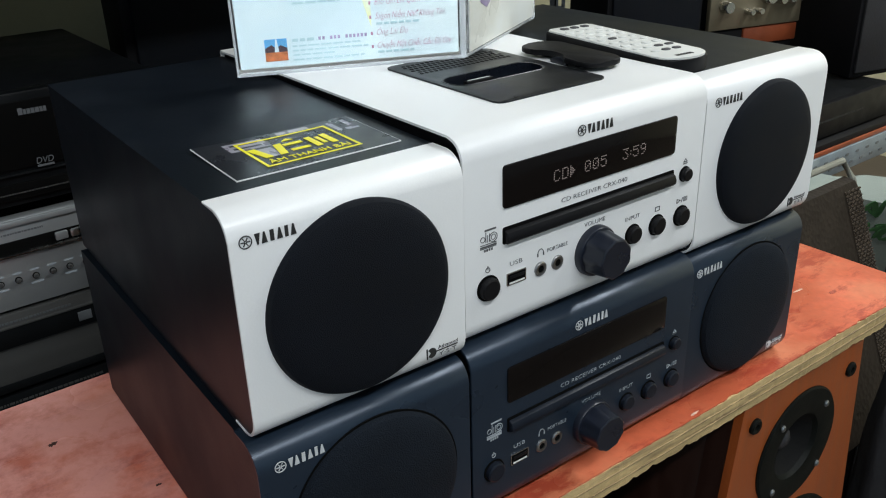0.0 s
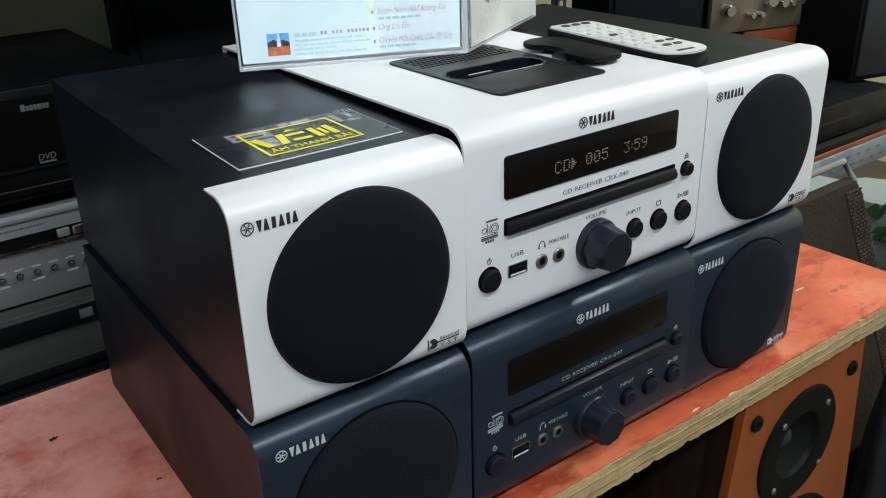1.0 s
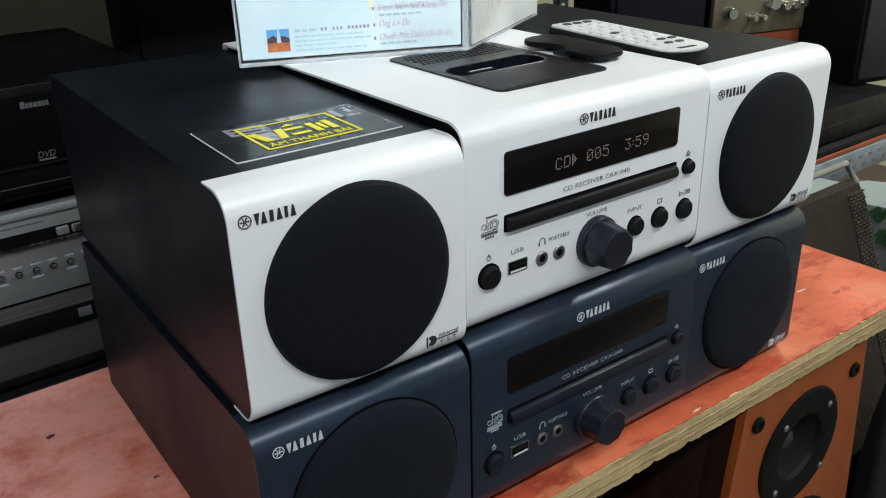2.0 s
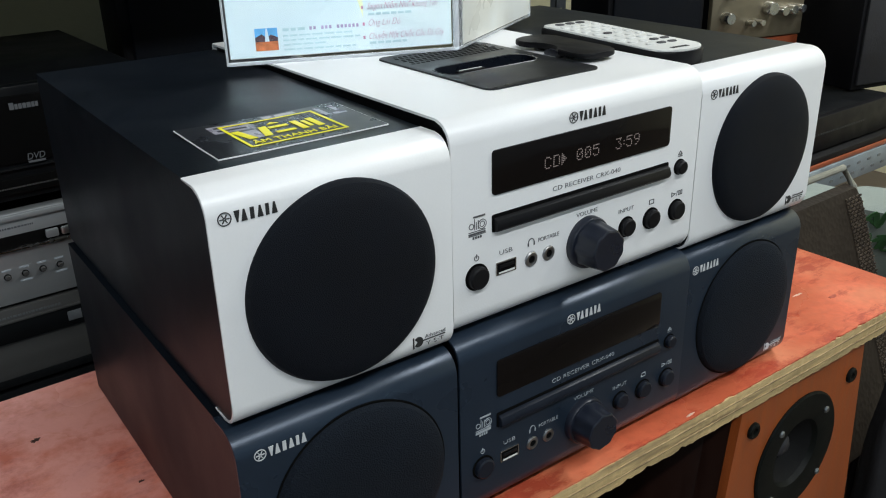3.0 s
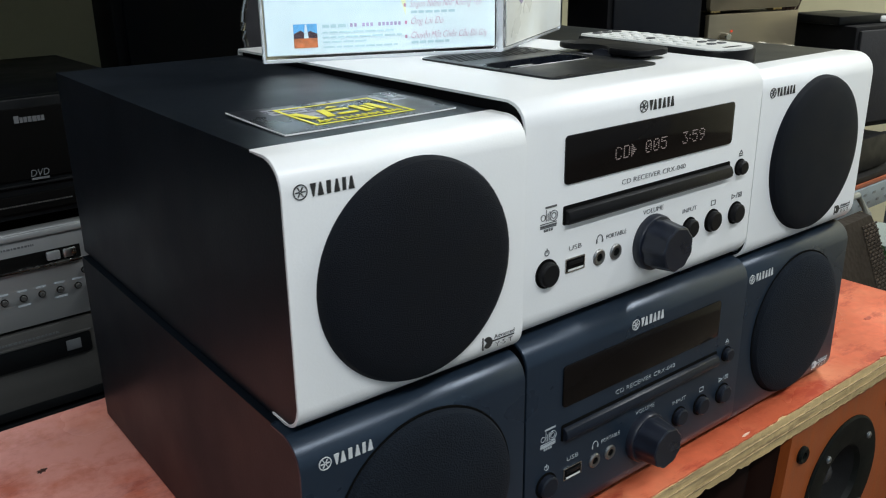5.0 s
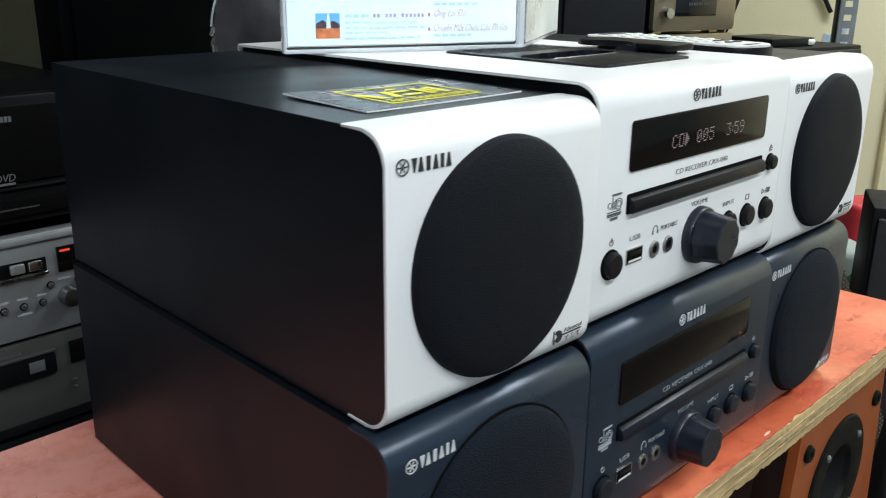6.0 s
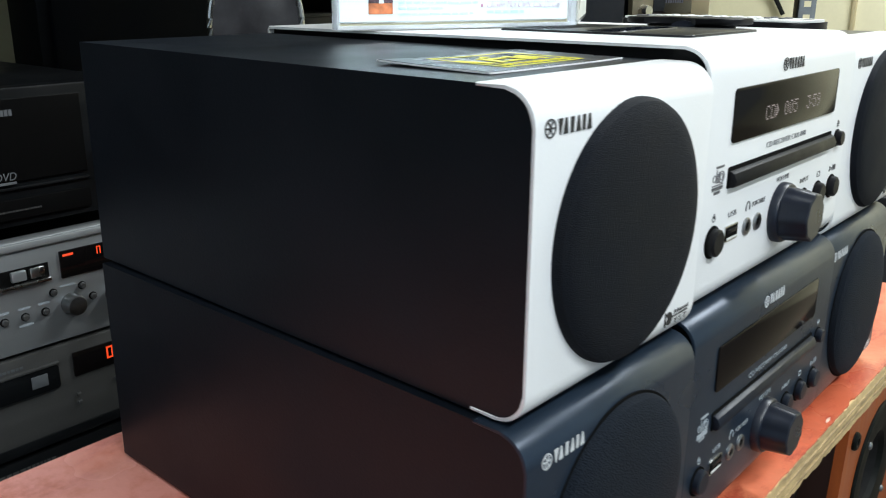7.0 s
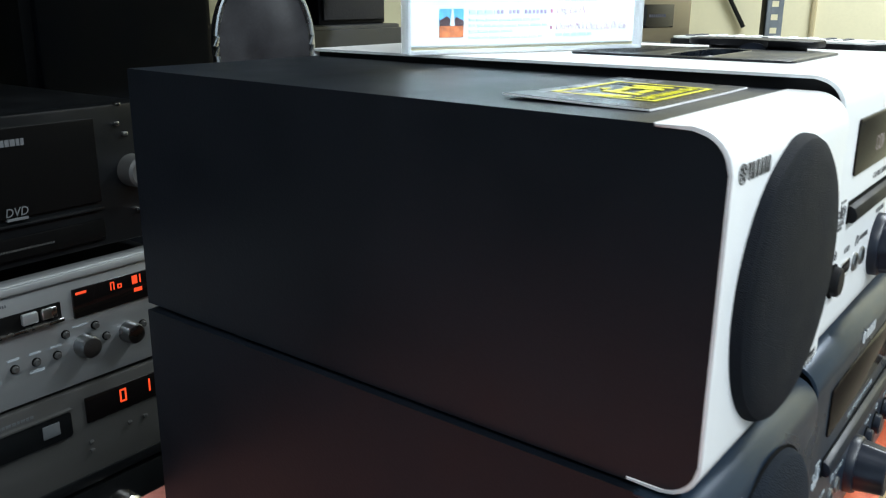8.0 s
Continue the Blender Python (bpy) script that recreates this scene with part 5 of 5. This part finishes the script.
def rack_things():
    e = thing("av_receiver", "flat black receiver lying on the rack shelf", "hi-fi component", 1.00, 0.365, 0.494)
    part("case", box(0, 0.40, 0.012, 0.22, 0.004, 0.058, 0.002), M_BLACKFACE, e)
    part("fascia", box(-0.003, 0.403, 0.0, 0.0125, 0.003, 0.060, 0.002), M_PLASTIC, e)
    for fx in (0.03, 0.37):
        part("foot", box(fx - 0.012, fx + 0.012, 0.03, 0.05, 0.0, 0.0045), M_RUBBER, e)
        part("foot", box(fx - 0.012, fx + 0.012, 0.17, 0.19, 0.0, 0.0045), M_RUBBER, e)
    bars_row(0.10, 0.30, 0.030, 0.033, M_MEDIA, e, "print_bars", 11)
    e = thing("black_box_speaker", "large dull black speaker standing on a flat receiver", "speaker", 1.30, 0.440, 0.5555, rz=-14)
    part("cabinet", box(0.055, 0.27, 0.0, 0.16, -0.0015, 0.177, 0.004), M_DARKCAB, e)
    part("grille", box(0.062, 0.263, -0.006, 0.001, 0.008, 0.170, 0.003), M_BLACKCLOTH, e)
    e = thing("riser_block", "orange painted riser block under the silver amplifier", "block", 1.145, 0.590, 0.494, rz=-15)
    part("block", box(0, 0.20, 0.0, 0.16, 0.0, 0.1475, 0.003), M_DARKCAB, e, "dark core")
    part("painted_board", box(0.085, 0.204, -0.004, 0.164, 0.118, 0.1482, 0.002), M_ORANGE_BOARD, e, "orange painted board")
    e = thing("mini_amplifier", "champagne silver mini amplifier with round knobs on an orange board", "hi-fi component", 1.149, 0.582, 0.6425, rz=-15, group="mini components on the rack")
    part("case", box(0.003, 0.197, 0.010, 0.15, 0.003, 0.112, 0.002), M_BLACKFACE, e)
    part("fascia", box(0, 0.200, 0, 0.0105, 0.0015, 0.114, 0.002), M_GOLD, e, "champagne silver fascia")
    for k, (x, z, r) in enumerate(((0.028, 0.042, 0.0105), (0.078, 0.030, 0.0055), (0.098, 0.030, 0.0055), (0.118, 0.052, 0.012), (0.145, 0.046, 0.0085), (0.165, 0.047, 0.0085), (0.184, 0.048, 0.0075), (0.030, 0.078, 0.006))):
        part("knob", lathe([(0, -0.018), (r * 0.85, -0.018), (r * 0.95, -0.016), (r, 0.0)], x, z, 0, 28), M_CHROME, e, "bright turned knob")
    part("indicator", lathe([(0, -0.002), (0.002, -0.002), (0.002, 0.001)], 0.050, 0.085, 0, 12), M_ORANGE_DIGIT, e, "small red lamp")
    e = thing("mini_tuner", "champagne grey mini tuner with dark display", "hi-fi component", 1.149, 0.582, 0.7575, rz=-15, group="mini components on the rack")
    part("case", box(0.003, 0.197, 0.010, 0.15, 0.004, 0.112, 0.002), M_BLACKFACE, e)
    part("fascia", prism(round_rect(0.100, 0.059, 0.200, 0.108, 0.006), "y", 0, 0.0105, 0.001), M_GOLD, e, "champagne grey fascia")
    for fx in (0.03, 0.17):
        part("foot", box(fx - 0.01, fx + 0.01, 0.02, 0.04, -0.0005, 0.0055), M_BRASS, e)
        part("foot", box(fx - 0.01, fx + 0.01, 0.11, 0.13, -0.0005, 0.0055), M_BRASS, e)
    part("display_window", box(0.050, 0.150, -0.0015, 0.001, 0.030, 0.070, 0.001), M_GLASS_BLACK, e, "dark display window")
    bm = None
    for k in range(8):
        bm = box(0.080 + k * 0.0060, 0.0835 + k * 0.0060, -0.0020, 0, 0.048, 0.0530, bm=bm)
    part("display_digits", bm, M_BLUE_DIGIT, e, "dim blue display blocks")
    part("knob", lathe([(0, -0.016), (0.0085, -0.016), (0.0095, -0.014), (0.010, 0.0)], 0.024, 0.036, 0, 28), M_CHROME, e, "bright turned knob")
    part("knob", lathe([(0, -0.012), (0.006, -0.012), (0.0065, -0.010), (0.007, 0.0)], 0.024, 0.072, 0, 24), M_CHROME, e)
    e = thing("black_speaker", "plain black box speaker beside the silver amplifier", "speaker", 0.955, 0.640, 0.494, rz=-15)
    part("cabinet", box(0, 0.19, 0.0, 0.12, 0.0, 0.42, 0.003), M_DARKCAB, e)
    part("grille", box(0.008, 0.182, -0.006, 0.001, 0.01, 0.41, 0.003), M_GRILLE, e)
    e = thing("tape_deck", "thin black and grey deck lying on the large black speaker", "hi-fi component", 1.345, 0.455, 0.7330, rz=-14)
    part("case", box(0, 0.12, 0.0, 0.11, 0.0, 0.015, 0.002), M_BLACKFACE, e)
    part("end_cap", box(0.100, 0.122, -0.003, 0.10, 0.0005, 0.013, 0.005), M_KEY, e, "grey end cap")
    e = thing("bristle_duster", "dark brown bristle duster standing behind the amplifier", "duster", 1.52, 0.66, 0.0)
    part("handle", tube([(0, 0, 0.0), (0.0, 0.0, 0.70)], 0.008), M_POST, e)
    rnd = random.Random(3)
    bm = None
    for k in range(90):
        a, r = rnd.uniform(0, 6.283), rnd.uniform(0.01, 0.055)
        z0 = rnd.uniform(0.66, 0.72)
        bm = tube([(0, 0, z0), (r * 0.6 * math.cos(a), r * 0.6 * math.sin(a), z0 + 0.09), (r * math.cos(a), r * math.sin(a), z0 + rnd.uniform(0.13, 0.22))], 0.0028, 4, bm=bm)
    tagged(part("bristles", bm, M_FEATHER, e, "dark brown bristles"), kind="stuff")


def east_wall_things():
    e = thing("paper_scrap", "torn pale blue paper scrap stuck on the cream wall", "paper", 2.598, 0.815, 0.642)
    part("scrap", prism([(-0.044, 0.005), (0.034, 0.012), (0.030, 0.045), (0.010, 0.040), (-0.010, 0.062), (-0.042, 0.078), (-0.030, 0.045)], "x", -0.003, 0.0015), M_SCRAP, e)
    e = thing("wall_cable", "thin dark cable hanging against the cream wall", "cable", 0, 0, 0)
    pts = [(2.585, 1.13 - 0.30 * k / 20, 1.35 - 0.60 * k / 20 - 0.03 * math.sin(k / 20 * math.pi)) for k in range(21)]
    part("cable", tube(pts, 0.007, 8), M_RUBBER, e)


# ---- at the side of the board ----
def woven_chair():
    """A woven chair whose leaning back shows behind the board."""
    e = thing("woven_chair", "brown woven plastic chair with pale metal tube frame", "chair", 0.7735, 0.0, 0.0)
    w = 0.166
    back = [(-w / 2, 0.036, 0.30), (-w / 2, 0.146, 0.570), (-w / 2 + 0.012, 0.155, 0.592), (w / 2 - 0.012, 0.155, 0.592), (w / 2, 0.146, 0.570), (w / 2, 0.036, 0.30)]
    part("frame_tube", tube(back, 0.0042, 10), M_TUBE_PAINT, e, "pale grey metal tube")
    pts = [(0.026, 0.30), (0.046, 0.30), (0.155, 0.560), (0.151, 0.573), (0.138, 0.571), (0.130, 0.556)]
    part("backrest", prism(pts, "x", -w / 2 + 0.003, w / 2 - 0.003, 0.006), M_WICKER, e, "brown woven backrest")
    weave_bm = bmesh.new()
    pitch, a, b = 0.0042, Vector((0.026, 0.30)), Vector((0.134, 0.566))
    along = (b - a).normalized()
    out = Vector((-along.y, along.x))
    rows, cols = int((b - a).length / pitch), int((w - 0.010) / pitch)
    for j in range(rows):
        for i in range(cols - 8, cols):
            lift = 0.0012 if (i + j) % 2 else 0.0002
            mid = a + along * (j + 0.5) * pitch + out * lift
            wide, high = (0.0019, 0.0013) if (i + j) % 2 else (0.0012, 0.0019)
            x = -w / 2 + 0.006 + (i + 0.5) * pitch
            corners = [(x + u * wide, *(mid + along * v * high)) for u, v in ((-1, -1), (1, -1), (1, 1), (-1, 1))]
            crown = [(x + u * wide * 0.6, *(mid + along * v * high * 0.6 + out * 0.0012)) for u, v in ((-1, -1), (1, -1), (1, 1), (-1, 1))]
            lo, hi = [weave_bm.verts.new(c) for c in corners], [weave_bm.verts.new(c) for c in crown]
            weave_bm.faces.new(hi)
            for k in range(4):
                weave_bm.faces.new((lo[k], lo[(k + 1) % 4], hi[(k + 1) % 4], hi[k]))
    tagged(part("woven_border", weave_bm, M_STRAND, e, "brown crossing plastic strands of the border", smooth=False), kind="stuff")
    part("seat", box(-w / 2, w / 2, 0.052, 0.30, 0.275, 0.305, 0.008), M_WICKER, e, "brown woven seat")
    for sx in (-1, 1):
        for y0, y1 in ((0.068, 0.058), (0.28, 0.30)):
            part("leg", tube([(sx * w / 2 * 0.94, y0, 0.285), (sx * w / 2 * 0.98, y1, 0.0)], 0.0065), M_POST, e)


def leafy_bag():
    e = thing("shopping_bag", "white bag with a green leaf print on a black carton", "bag", 1.105, 0.265, 0.0, rz=-35)
    part("stand", box(-0.15, 0.15, -0.08, 0.08, 0.0, 0.20, 0.004), M_DARKCAB, e, "black carton under the cloth")
    out = [(-0.11, 0.20), (0.11, 0.20), (0.125, 0.34), (0.105, 0.455), (0.04, 0.465), (-0.05, 0.455), (-0.108, 0.46), (-0.12, 0.34)]
    part("sack", prism(out, "y", -0.05, 0.05, 0.016, seg=3), M_CLOTH, e, "white cloth sack")
    rnd = random.Random(12)
    for k in range(70):
        cx, cz, a = rnd.uniform(-0.10, 0.10), rnd.choice((rnd.uniform(0.22, 0.30), rnd.uniform(0.38, 0.45))), rnd.uniform(0, 6.3)
        l, b = rnd.uniform(0.009, 0.017), rnd.uniform(0.003, 0.006)
        pts = []
        for q in range(10):
            u = 2 * math.pi * q / 10
            px, pz = l * math.cos(u), b * math.sin(u) * (1 - 0.3 * math.cos(u))
            pts.append((cx + px * math.cos(a) - pz * math.sin(a), cz + px * math.sin(a) + pz * math.cos(a)))
        part("leaf_print", prism(pts, "y", -0.0512 - 0.0002 * (k % 5), -0.0495), M_LEAF, e, smooth=False)
    bm = None
    for k in range(4):
        bm = box(-0.035 + k * 0.018, -0.023 + k * 0.018, -0.0512, -0.0495, 0.330, 0.348, bm=bm)
    part("print_bars", bm, M_GREY_INK, e, smooth=False)


def dark_bag():
    e = thing("black_bag", "slumped black cloth bag on the floor by the speaker", "bag", 0.738, -0.022, 0.0, rz=0)
    bm = bmesh.new()
    bmesh.ops.create_icosphere(bm, subdivisions=4, radius=1.0)
    for v in bm.verts:
        r = 1.0 + 0.10 * noise.noise(v.co * 2.6) + 0.04 * noise.noise(v.co * 9)
        v.co = Vector((v.co.x * r * 0.052, v.co.y * r * 0.042, max(-0.235, v.co.z * r * 0.245) + 0.235))
    part("body", bm, M_BLACKCLOTH, e)
    part("strap", tube([(-0.02, 0, 0.45), (-0.012, 0.0, 0.495), (0.012, 0, 0.495), (0.02, 0, 0.45)], 0.005), M_BLACKCLOTH, e)
    e = thing("red_sack", "upright red plastic sack beside a black speaker", "sack", 1.305, 0.235, 0.0, rz=-30)
    part("sack", prism(round_rect(0, 0, 0.10, 0.07, 0.022), "z", 0.0, 0.50, 0.012, seg=3), M_RED, e)
    e = thing("floor_speaker", "plain black floor speaker standing beside the woven chair", "speaker", 0.940, 0.118, 0.0, rz=-65)
    part("cabinet", box(0, 0.13, 0.0, 0.11, 0.0, 0.578, 0.003), M_DARKCAB, e)
    part("grille", box(0.006, 0.124, -0.008, 0.001, 0.02, 0.565, 0.003), M_BLACKCLOTH, e, "black cloth grille")


def shade_shelf():
    # Out-of-view board, added only to keep tube light off the back wall.
    e = thing("unseen_shade_shelf", "unseen deep dark board added above the stacked players to block light", "shelf", kind="structure")
    part("shelf_board", box(-1.98, 1.08, 0.40, 1.498, 1.03, 1.06, 0.002), M_DARKCAB, e)


low_cabinet()
shade_shelf()
stack_of_players()
black_tower()
media_cabinet()
tall_box()
ring_speaker()
steel_rack()
wall_post()
rack_things()
east_wall_things()
woven_chair()
leafy_bag()
dark_bag()
